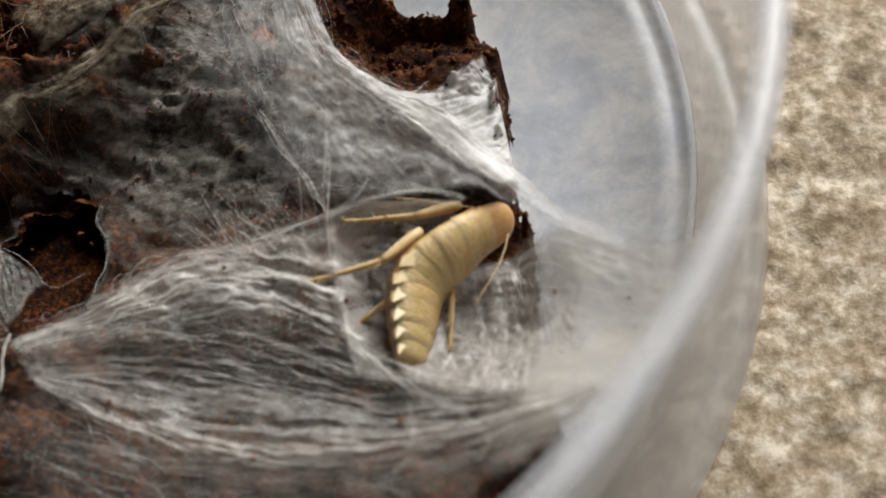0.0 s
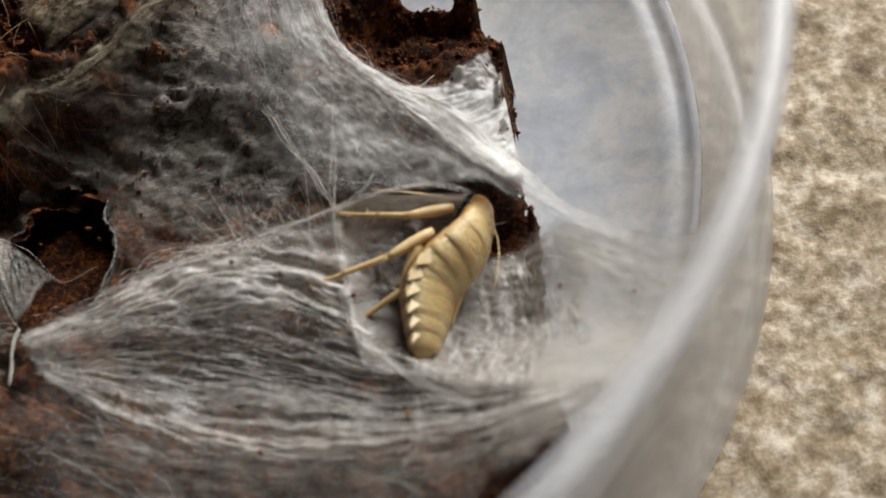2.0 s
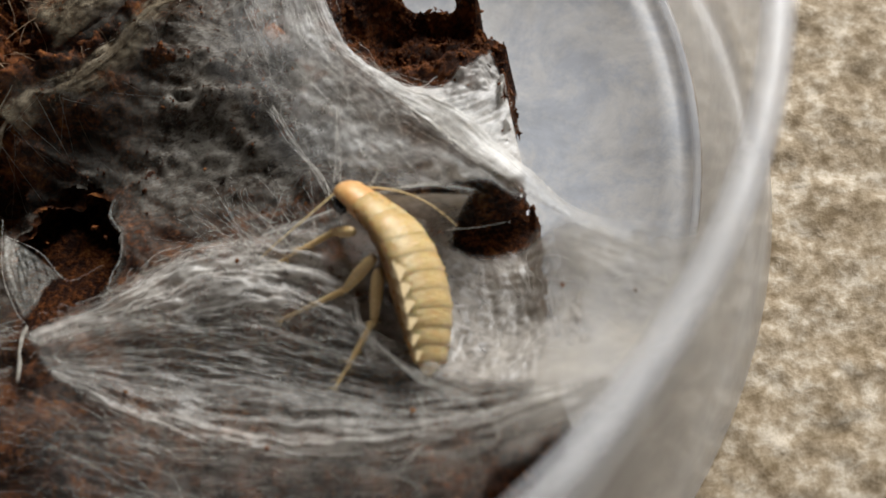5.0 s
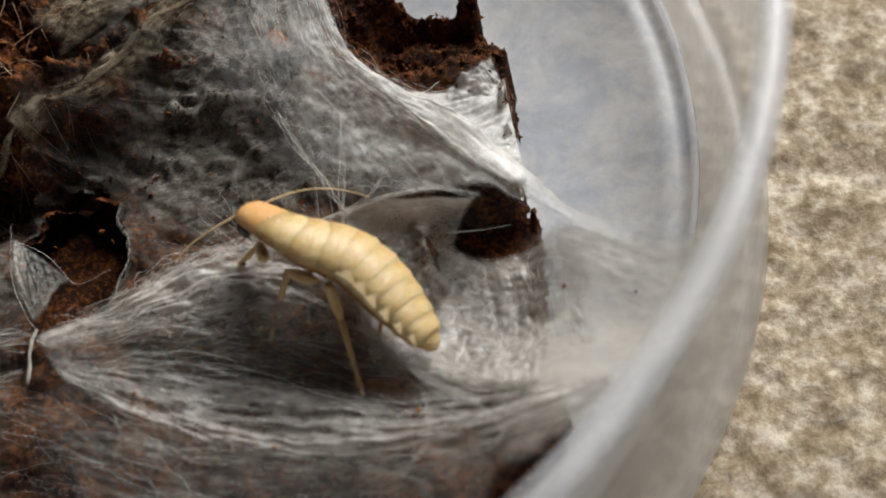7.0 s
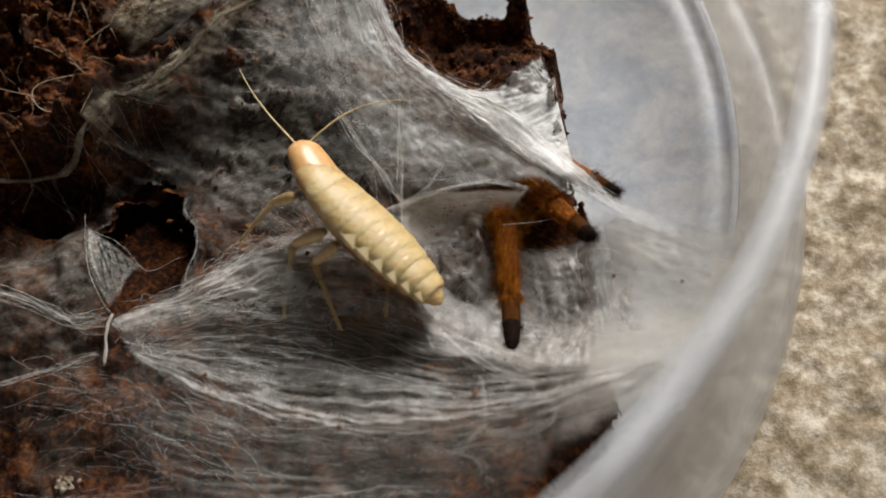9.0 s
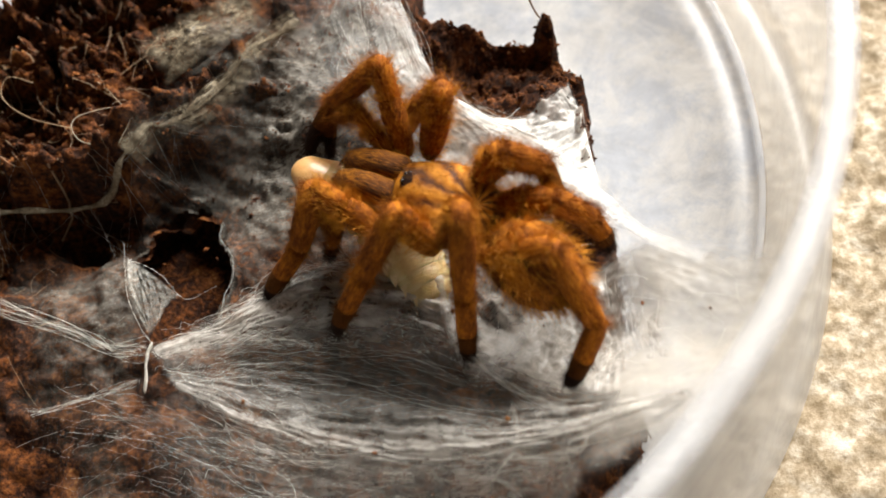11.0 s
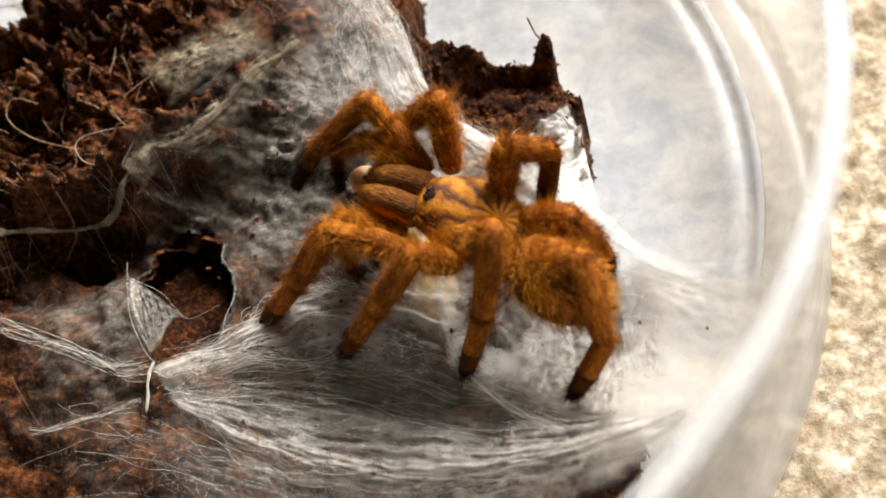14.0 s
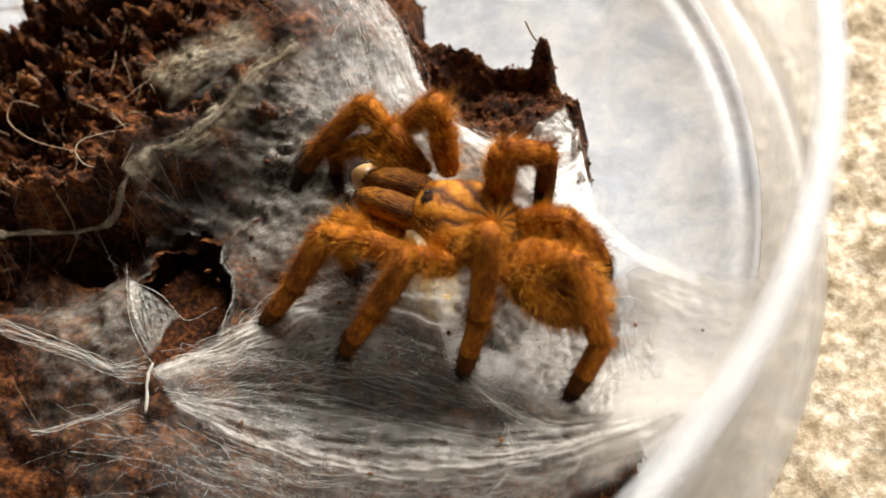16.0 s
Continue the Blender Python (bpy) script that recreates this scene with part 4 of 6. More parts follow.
def ridge_rope(name, label, points, radius, seed, n=150, sides=9):
    """A matted rope of dusty silk, flattened on the peat, with webbed feet where it is anchored."""
    rng = np.random.RandomState(seed)
    p = spline(points, n)
    rise = ground(p[:, 0], p[:, 1])
    rise = np.convolve(np.pad(rise, 6, "edge"), np.ones(13) / 13, "valid")
    p[:, 2] = np.maximum(rise + 0.12, 0.6 * p[:, 2] + 0.4 * rise)
    t = np.gradient(p, axis=0)
    t /= np.linalg.norm(t, axis=1)[:, None]
    side = np.cross(t, (0, 0, 1))
    side /= np.linalg.norm(side, axis=1)[:, None]
    up = np.cross(side, t)
    s = np.linspace(0, 30, n)
    rad = radius * (0.35 + 0.9 * lumps(s, s * 0 + 3.0, seed) ** 2 + 0.25 * lumps(s * 4, s * 0, seed + 1))
    v, f, uv = [], [], []
    for k in range(n):
        for q in range(sides):
            a = 6.283 * q / sides
            r = rad[k] * (0.75 + 0.5 * float(lumps(np.array(k * 0.35), np.array(q * 1.7), seed + 2)))
            v.append(tuple(p[k] + r * (1.5 * side[k] * math.cos(a) + 0.8 * up[k] * math.sin(a))))
            uv.append((k * 0.003, q * 0.004))
    for k in range(n - 1):
        f += [(k * sides + q, k * sides + (q + 1) % sides, (k + 1) * sides + (q + 1) % sides, (k + 1) * sides + q) for q in range(sides)]
    ob = put(name, v, f, DUSTY, None, label, uvs=uv)
    tagged(ob, category="spider web", kind="stuff")
    th = Threads()
    for _ in range(60):
        k = rng.randint(4, n - 4)
        a = p[k] + rng.normal(0, radius * 0.5, 3)
        way = side[k] * rng.choice((-1, 1)) * rng.uniform(0.15, 0.6) + t[k] * rng.normal(0, 0.5)
        b = a + way
        b[2] = float(ground(np.array([b[0]]), np.array([b[1]]))[0]) + 0.04
        line = np.linspace(a, b, 9)
        line[:, 2] += -0.04 * np.sin(np.linspace(0, 3.14, 9)) + rng.normal(0, 0.006, 9)
        th.add(line, 0.0013 * rng.lognormal(0, 0.4), 0.0006)
    th.done(name + "_threads", "pale anchor threads of the dusty rope")


PALEROOT = solid("pale_root", ((0.3, (0.22, 0.16, 0.10)), (0.7, (0.48, 0.40, 0.28))), 300.0, 0.7, 0.4, 2000.0, 0.0002)
cord("silk_rope", "white silk rope strung across the sheet", [(2.21, -1.88, 1.20), (2.90, -1.72, 1.30), (3.42, -1.60, 1.40), (3.87, -1.54, 1.42), (4.31, -1.65, 1.42)], 0.0018, 12, 0.03, 1)
cord("silk_rope", "pair of white silk guy threads", [(2.98, -0.55, 1.45), (2.97, -1.11, 1.35), (2.96, -1.54, 1.30), (2.99, -2.00, 1.20), (3.08, -2.48, 1.15), (3.18, -2.96, 1.15)], 0.0018, 8, 0.035, 2)
cord("silk_rope", "white silk rope along the hollow's brim", [(3.07, -2.45, 1.15), (3.19, -2.93, 1.20), (3.47, -3.25, 1.25), (3.84, -3.57, 1.35), (4.31, -3.81, 1.50)], 0.0018, 16, 0.05, 3)
cord("silk_rope", "thin silk thread beside the burrow", [(3.42, -1.24, 1.40), (3.24, -1.49, 1.30), (2.94, -1.68, 1.20)], 0.0025, 5, 0.025, 4)
cord("silk_rope", "slanting silk threads under the curtain", [(2.23, -0.53, 1.40), (2.53, -0.97, 1.30), (2.80, -1.33, 1.25), (2.94, -1.61, 1.20)], 0.0025, 7, 0.037, 5)
cord("silk_rope", "silk strands strung over the soil", [(-2.29, -1.98, 1.05), (-1.81, -2.24, 1.10), (-0.93, -2.58, 1.20), (-0.45, -2.80, 1.20), (-0.08, -2.87, 1.20)], 0.0019, 20, 0.09, 6)
cord("silk_rope", "silk strand to the white twig", [(-1.39, -3.42, 1.00), (-0.76, -3.31, 1.05), (-0.19, -3.16, 1.10)], 0.0025, 7, 0.037, 7)
cord("silk_rope", "taut edge thread of the torn hole", [(-0.55, -1.47, 1.10), (-0.42, -2.14, 1.15), (-0.22, -2.53, 1.15), (-0.05, -2.76, 1.20)], 0.0013, 3, 0.010, 8)
cord("silk_rope", "matted white edge of the torn hole", [(x * 1.04 + 0.01, y, silk_height(x * 1.12 + 0.02, y)) for x, y in HOLE[4:10]], 0.0007, 9, 0.012, 9, n=60)
cord("silk_rope", "torn silk strand below the apron", [(3.76, -3.66, 1.25), (3.79, -3.91, 1.25), (3.76, -4.13, 1.20), (3.46, -4.39, 1.15)], 0.0016, 14, 0.035, 21)
cord("silk_rope", "looped torn silk strand below the apron", [(4.25, -3.86, 1.35), (4.45, -4.00, 1.35), (4.40, -4.16, 1.30), (4.08, -4.24, 1.25), (3.72, -4.18, 1.20)], 0.0016, 16, 0.035, 22)
cord("silk_rope", "curled torn silk strand over dark peat", [(3.20, -4.31, 1.12), (3.51, -4.36, 1.15), (3.74, -4.48, 1.15), (3.83, -4.67, 1.10)], 0.0015, 10, 0.03, 23)
cord("silk_rope", "sagging silk thread across the torn hole", [(-0.47, -1.69, 1.10), (-0.11, -1.87, 1.05), (0.20, -2.17, 1.00), (0.58, -2.08, 1.10)], 0.0012, 3, 0.010, 10)
cord("silk_rope", "thin thread across the burrow mouth", [(4.01, -1.88, 1.10), (4.34, -1.87, 1.10), (4.65, -1.83, 1.10)], 0.0021, 3, 0.007, 11)
RIDGE = [(-2.51, -0.86, 1.30), (-2.10, -0.86, 1.30), (-1.48, -0.83, 1.30), (-0.86, -0.72, 1.35), (-0.65, -0.38, 1.40), (-0.41, -0.06, 1.42), (0.03, 0.08, 1.45), (0.47, 0.49, 1.45), (0.86, 0.99, 1.50), (1.32, 1.37, 1.50)]
ridge_rope("dusty_rope", "thick dusty silk rope along the peat ridge", RIDGE, 0.036, 12)
sheet("web_ridge", [[(x + q, y - 0.8 * q, z - 0.02 - 0.8 * q) for x, y, z in RIDGE[4:]] for q in (-0.03, 0.06, 0.15, 0.24)], [0.8, 0.6, 0.35, 0.1], RIDGESILK, "dusty silk hanging from the ridge rope", 150, 40, 0.04, seed=14, fade=0.06, fold=0.03)
stem("root", "thin curled pale root on the peat", [(-0.64, -0.39, 1.45), (-0.51, -0.05, 1.50), (-0.62, 0.11, 1.50), (-1.06, 0.06, 1.50), (-1.21, -0.08, 1.50), (-1.09, -0.30, 1.48), (-0.82, -0.38, 1.45)], 0.005, PALEROOT, 13, category="root")
stem("root", "thin looped coir fibre on the peat", [(-1.17, -0.15, 1.50), (-1.79, 0.10, 1.45), (-2.19, 0.45, 1.40), (-2.14, 0.70, 1.45), (-1.77, 0.55, 1.50)], 0.006, FIBRE, 14, category="root")
stem("twig", "short white silk-wrapped twig", [(-0.03, -2.78, 1.25), (-0.08, -2.93, 1.22), (-0.08, -3.10, 1.18), (-0.09, -3.30, 1.12)], 0.017, DUSTYWHITE, 15, n=16, category="twig")
stem("twig", "small dark stalk on the peat rim", [(4.24, 1.23, 1.10), (4.15, 1.24, 1.35), (4.11, 1.26, 1.50)], 0.012, FIBRE, 16, n=12, category="twig")
# the torn flap that hangs in the hole
sheet("web_flap", [[(-0.51, -1.63, 1.12), (-0.41, -2.14, 1.14), (-0.08, -2.71, 1.18)], [(-0.31, -1.77, 1.08), (-0.18, -2.13, 1.10), (-0.05, -2.61, 1.16)], [(0.20, -2.16, 1.00), (0.06, -2.23, 1.05), (-0.04, -2.49, 1.12)]], [0.45, 0.3, 0.35], FLAP, "torn grey flap of silk in the hole", 40, 40, 0.03, seed=12, fade=0.08, drape=False)


def build_fibres():
    """Stray coir fibres on the soil, and dark specks on the silk."""
    rng = np.random.RandomState(21)
    t = Threads()
    for _ in range(900):
        x, y = rng.uniform(-4, 2.5), rng.uniform(-5.5, 4.6)
        if -x * 0.8 + y * 0.55 < rng.uniform(-0.5, 1.5):
            continue
        a, bend, long = rng.uniform(0, 6.28), rng.normal(0, 1.6), rng.uniform(0.2, 0.9)
        s = np.linspace(0, 1, 10)
        ang = a + bend * s
        px, py = x + np.cumsum(np.cos(ang)) * long / 10, y + np.cumsum(np.sin(ang)) * long / 10
        pz = ground(px, py)
        pz = np.maximum(pz, pz.mean()) + 0.03 + 0.05 * np.sin(s * 3.14)
        t.add(np.c_[px, py, pz], 0.0032 * rng.lognormal(0, 0.5))
    ob = put("coir_fibres", t.v, t.f, FIBRE, None, "stray golden coir fibres on the peat")
    tagged(ob, category="fibre", kind="stuff")


build_fibres()
for spot, size in (((3.71, -3.88, 1.45), 0.035), ((5.75, -2.84, 1.50), 0.022), ((0.98, -3.46, 1.15), 0.03), ((3.16, -2.59, 1.20), 0.04), ((1.98, -2.19, 1.25), 0.035), ((2.37, -4.10, 1.25), 0.025), ((1.54, -1.05, 1.15), 0.025), ((4.00, -3.54, 1.40), 0.02), ((4.40, -3.86, 1.60), 0.02), ((5.10, -2.70, 1.40), 0.03), ((2.40, -4.12, 1.30), 0.025)):
    lump = [(a * size * (0.8 + 0.3 * math.sin(7 * a + 3 * b)) + spot[0], b * size + spot[1], c * size * 0.8 + spot[2] + size * 0.4) for a, b, c in ((1, 0, 0), (-1, 0, 0), (0, 1, 0), (0, -1, 0), (0, 0, 1), (0, 0, -1))]
    speck = put("peat_speck", lump, [(0, 2, 4), (2, 1, 4), (1, 3, 4), (3, 0, 4), (2, 0, 5), (1, 2, 5), (3, 1, 5), (0, 3, 5)], CRUMB, None, "small dark speck of peat on silk")
    tagged(speck, category="speck", group="specks on the silk")




def build_husk():
    """A few pale flakes left on the soil."""
    rng = np.random.RandomState(41)
    verts, faces = [], []
    for _ in range(16):
        x, y = rng.normal(-0.50, 0.07), rng.normal(-4.40, 0.04)
        grain(verts, faces, rng, (x, y, float(ground(np.array([x]), np.array([y]))[0]) + 0.08), rng.uniform(0.014, 0.032))
    tagged(put("husk_flakes", verts, faces, PALEROOT, None, "pile of pale dry flakes on dark peat", smooth=False), category="flakes", kind="stuff")


build_husk()

# ---- helpers for animals ----
def husk(stations, sides=14, cap=True):
    """A closed body along +x: stations of (x, half width, half height, lift)."""
    v, f = [], []
    for x, ry, rz, up in stations:
        v += [(x, ry * math.cos(2 * math.pi * k / sides), up + rz * math.sin(2 * math.pi * k / sides)) for k in range(sides)]
    for s in range(len(stations) - 1):
        a = s * sides
        f += [(a + k, a + (k + 1) % sides, a + sides + (k + 1) % sides, a + sides + k) for k in range(sides)]
    if cap:
        f.append(tuple(range(sides))[::-1])
        f.append(tuple(range((len(stations) - 1) * sides, len(stations) * sides)))
    return v, f


def furred(v, f, rng, count, long, lean=(0.5, 0, 0), thick=0.0022):
    """Adds fine bristles that stand on the faces and lean one way."""
    v, f = list(v), list(f)
    a = np.array(v)
    quads = [q for q in f if len(q) == 4]
    for _ in range(count):
        q = a[list(quads[rng.randint(len(quads))])]
        w = rng.dirichlet((1, 1, 1, 1))
        p = w @ q
        n = np.cross(q[1] - q[0], q[3] - q[0])
        n /= np.linalg.norm(n) + 1e-9
        way = n + np.array(lean) * rng.uniform(0.4, 1.6) + rng.normal(0, 0.25, 3)
        way /= np.linalg.norm(way)
        side = np.cross(way, rng.normal(0, 1, 3))
        side /= np.linalg.norm(side) + 1e-9
        h = long * rng.uniform(0.5, 1.3)
        b = len(v)
        v += [tuple(p - side * thick), tuple(p + side * thick), tuple(p + way * h)]
        f.append((b, b + 1, b + 2))
    return v, f


def segment_pose(a, b, normal):
    """A pose at a that points +x at b, with the leg's plane normal as its y."""
    x = (Vector(b) - Vector(a)).normalized()
    y = Vector(normal)
    y = (y - x * y.dot(x)).normalized()
    z = x.cross(y)
    m = Matrix((x, y, z)).transposed().to_4x4()
    m.translation = Vector(a) * CM
    return m


def frame_pose(at, forward, up):
    """A pose at a place, with +x forward and +z as near to up as can be."""
    x = Vector(forward).normalized()
    z = Vector(up)
    z = (z - x * z.dot(x)).normalized()
    m = Matrix((x, z.cross(x), z)).transposed().to_4x4()
    m.translation = Vector(at) * CM
    return m


def blend(keys, t):
    """The two keys round a time, and the eased share of the second."""
    if t <= keys[0]:
        return 0, 0, 0.0
    for i in range(len(keys) - 1):
        if t <= keys[i + 1]:
            k = (t - keys[i]) / (keys[i + 1] - keys[i])
            return i, i + 1, k * k * (3 - 2 * k)
    return len(keys) - 1, len(keys) - 1, 0.0


def striped(name):
    """Golden fur with dark lines that run out from the middle."""
    m, nt, out = material(name)
    at = nt.nodes.new("ShaderNodeTexCoord").outputs["Object"]
    moved = node(nt, "Mapping", Vector=at, Location=(0.0034, 0.0004, 0))
    turn = node(nt, "TexGradient", Vector=moved.outputs[0])
    turn.gradient_type = "RADIAL"
    rays = node(nt, "Math", i0=turn.outputs["Fac"], i1=82.0)
    rays.operation = "MULTIPLY"
    jitter = node(nt, "Math", i0=spots(nt, 600.0, 3), i1=5.0)
    jitter.operation = "MULTIPLY_ADD"
    nt.links.new(rays.outputs[0], jitter.inputs[2])
    wave = node(nt, "Math", i0=jitter.outputs[0])
    wave.operation = "SINE"
    half = node(nt, "MapRange", Value=wave.outputs[0])
    half.inputs[1].default_value, half.inputs[2].default_value = -1, 1
    fine = spots(nt, 2500.0, 4)
    mix = node(nt, "Math", i0=half.outputs[0], i1=fine)
    mix.operation = "MULTIPLY"
    p = node(nt, "BsdfPrincipled", Base_Color=ramp(nt, mix.outputs[0], (0.0, (0.06, 0.017, 0.001)), (0.16, (0.22, 0.068, 0.003)), (0.5, (0.46, 0.175, 0.009))), Roughness=0.7, Normal=relief(nt, mix.outputs[0], 0.6, 0.0003))
    p.inputs["Specular IOR Level"].default_value = 0.2
    nt.links.new(p.outputs[0], out.inputs[0])
    return m


ORANGE = solid("orange_fur", ((0.36, (0.045, 0.010, 0.0005)), (0.5, (0.21, 0.056, 0.0022)), (0.66, (0.50, 0.18, 0.009))), 600.0, 0.75, 0.6, 4000.0, 0.0002, gloss=0.12, stretch=(0.4, 1, 1))
MIDFUR = solid("brown_fur", ((0.3, (0.022, 0.007, 0.001)), (0.7, (0.12, 0.038, 0.004))), 900.0, 0.8, 0.5, 4000.0, 0.0002, gloss=0.08)
DARKFUR = solid("dark_fur", ((0.3, (0.006, 0.003, 0.002)), (0.7, (0.025, 0.011, 0.006))), 900.0, 0.8, 0.5, 4000.0, 0.0002, gloss=0.08)
BRISTLE = solid("bristles", ((0.34, (0.18, 0.045, 0.002)), (0.66, (0.84, 0.37, 0.024))), 700.0, 0.6, 0.1, gloss=0.2)
GOLD = striped("carapace_fur")
BELLY = solid("abdomen_fur", ((0.40, (0.02, 0.006, 0.001)), (0.5, (0.20, 0.056, 0.003)), (0.64, (0.50, 0.18, 0.010))), 330.0, 0.75, 0.6, 3500.0, 0.0003, gloss=0.12, stretch=(0.6, 1.6, 1))
JAWFUR = solid("jaw_fur", ((0.38, (0.016, 0.005, 0.001)), (0.49, (0.14, 0.042, 0.002)), (0.62, (0.46, 0.18, 0.010))), 420.0, 0.7, 0.6, 3500.0, 0.0003, gloss=0.15, stretch=(0.25, 1.8, 1.8))
FANG = solid("fang", ((0.3, (0.005, 0.004, 0.004)), (0.7, (0.012, 0.010, 0.010))), 500.0, 0.15, 0.05)

# joints of the settled spider, in world centimetres: hip, knee, ankle, tip
LEGS = {
    "leg_a": ((2.83, -1.93, 1.80), (2.00, -1.84, 2.15), (1.56, -2.14, 1.60), (1.09, -2.37, 1.12)),
    "leg_b": ((3.30, -2.12, 1.80), (2.91, -2.25, 2.30), (2.43, -2.51, 1.65), (1.98, -2.77, 1.10)),
    "leg_c": ((3.48, -1.97, 1.85), (3.73, -2.19, 2.60), (3.55, -2.72, 1.80), (3.29, -3.09, 1.15)),
    "leg_d": ((3.77, -2.25, 1.85), (4.51, -2.37, 2.25), (4.74, -3.02, 1.70), (4.39, -3.40, 1.20)),
}
LEGS.update({
    "leg_e": ((3.01, -1.03, 1.90), (2.41, -0.39, 2.35), (1.79, -0.55, 1.80), (1.41, -0.73, 1.35)),
    "leg_f": ((3.26, -1.05, 1.90), (3.20, -0.56, 2.50), (2.76, -0.41, 1.90), (2.36, -0.18, 1.35)),
    "leg_g": ((3.79, -1.41, 1.90), (3.86, -1.16, 2.45), (4.33, -1.08, 2.20), (4.19, -1.50, 1.55)),
    "leg_h": ((3.90, -1.66, 1.85), (4.45, -1.82, 2.10), (4.72, -1.85, 1.60), (4.87, -2.01, 1.25)),
    "palp_a": ((2.76, -1.69, 1.80), (2.07, -1.52, 1.90), (2.04, -1.71, 1.50), (2.14, -1.90, 1.20)),
    "palp_b": ((2.89, -1.10, 1.90), (2.37, -0.71, 2.10), (1.98, -0.64, 1.80), (1.97, -0.92, 1.50)),
})
BODY = frame_pose((3.44, -1.66, 1.91), (-0.893, 0.423, 0.030), (0.05, -0.1, 1))
# the same joints in the den: body under the shoulder, two front legs reaching out
DENBODY = frame_pose((3.42, -0.32, 0.45), np.array((3.78, -0.66, 0.40)) - np.array((3.12, -0.02, 0.40)), (0, 0, 1))
DEEPBODY = frame_pose((0.90, 2.26, 0.26), np.array((3.78, -0.66, 0.40)) - np.array((3.12, -0.02, 0.40)), (0, 0, 1))
REACH = {
    "leg_a": ((4.41, -1.67, 1.00), (4.87, -2.30, 1.45), (5.28, -2.82, 1.62)),
    "leg_b": ((4.47, -1.05, 0.80), (4.92, -1.25, 0.95), (5.31, -1.50, 0.85)),
    "leg_e": ((3.83, -1.41, 0.68), (4.05, -2.29, 0.82), (4.06, -3.01, 0.80)),
}
RUSHBODY = frame_pose((4.42, -1.66, 0.52), (0.22, -0.93, 0.25), (0, 0, 1))
RUSH = {
    "leg_a": ((4.89, -1.95, 1.00), (4.97, -2.38, 0.85), (4.88, -2.85, 0.62)),
    "leg_b": ((4.73, -1.73, 0.80), (4.87, -1.96, 0.70), (4.91, -2.25, 0.60)),
    "leg_e": ((3.98, -2.12, 0.85), (3.88, -2.53, 0.75), (3.92, -2.95, 0.62)),
}


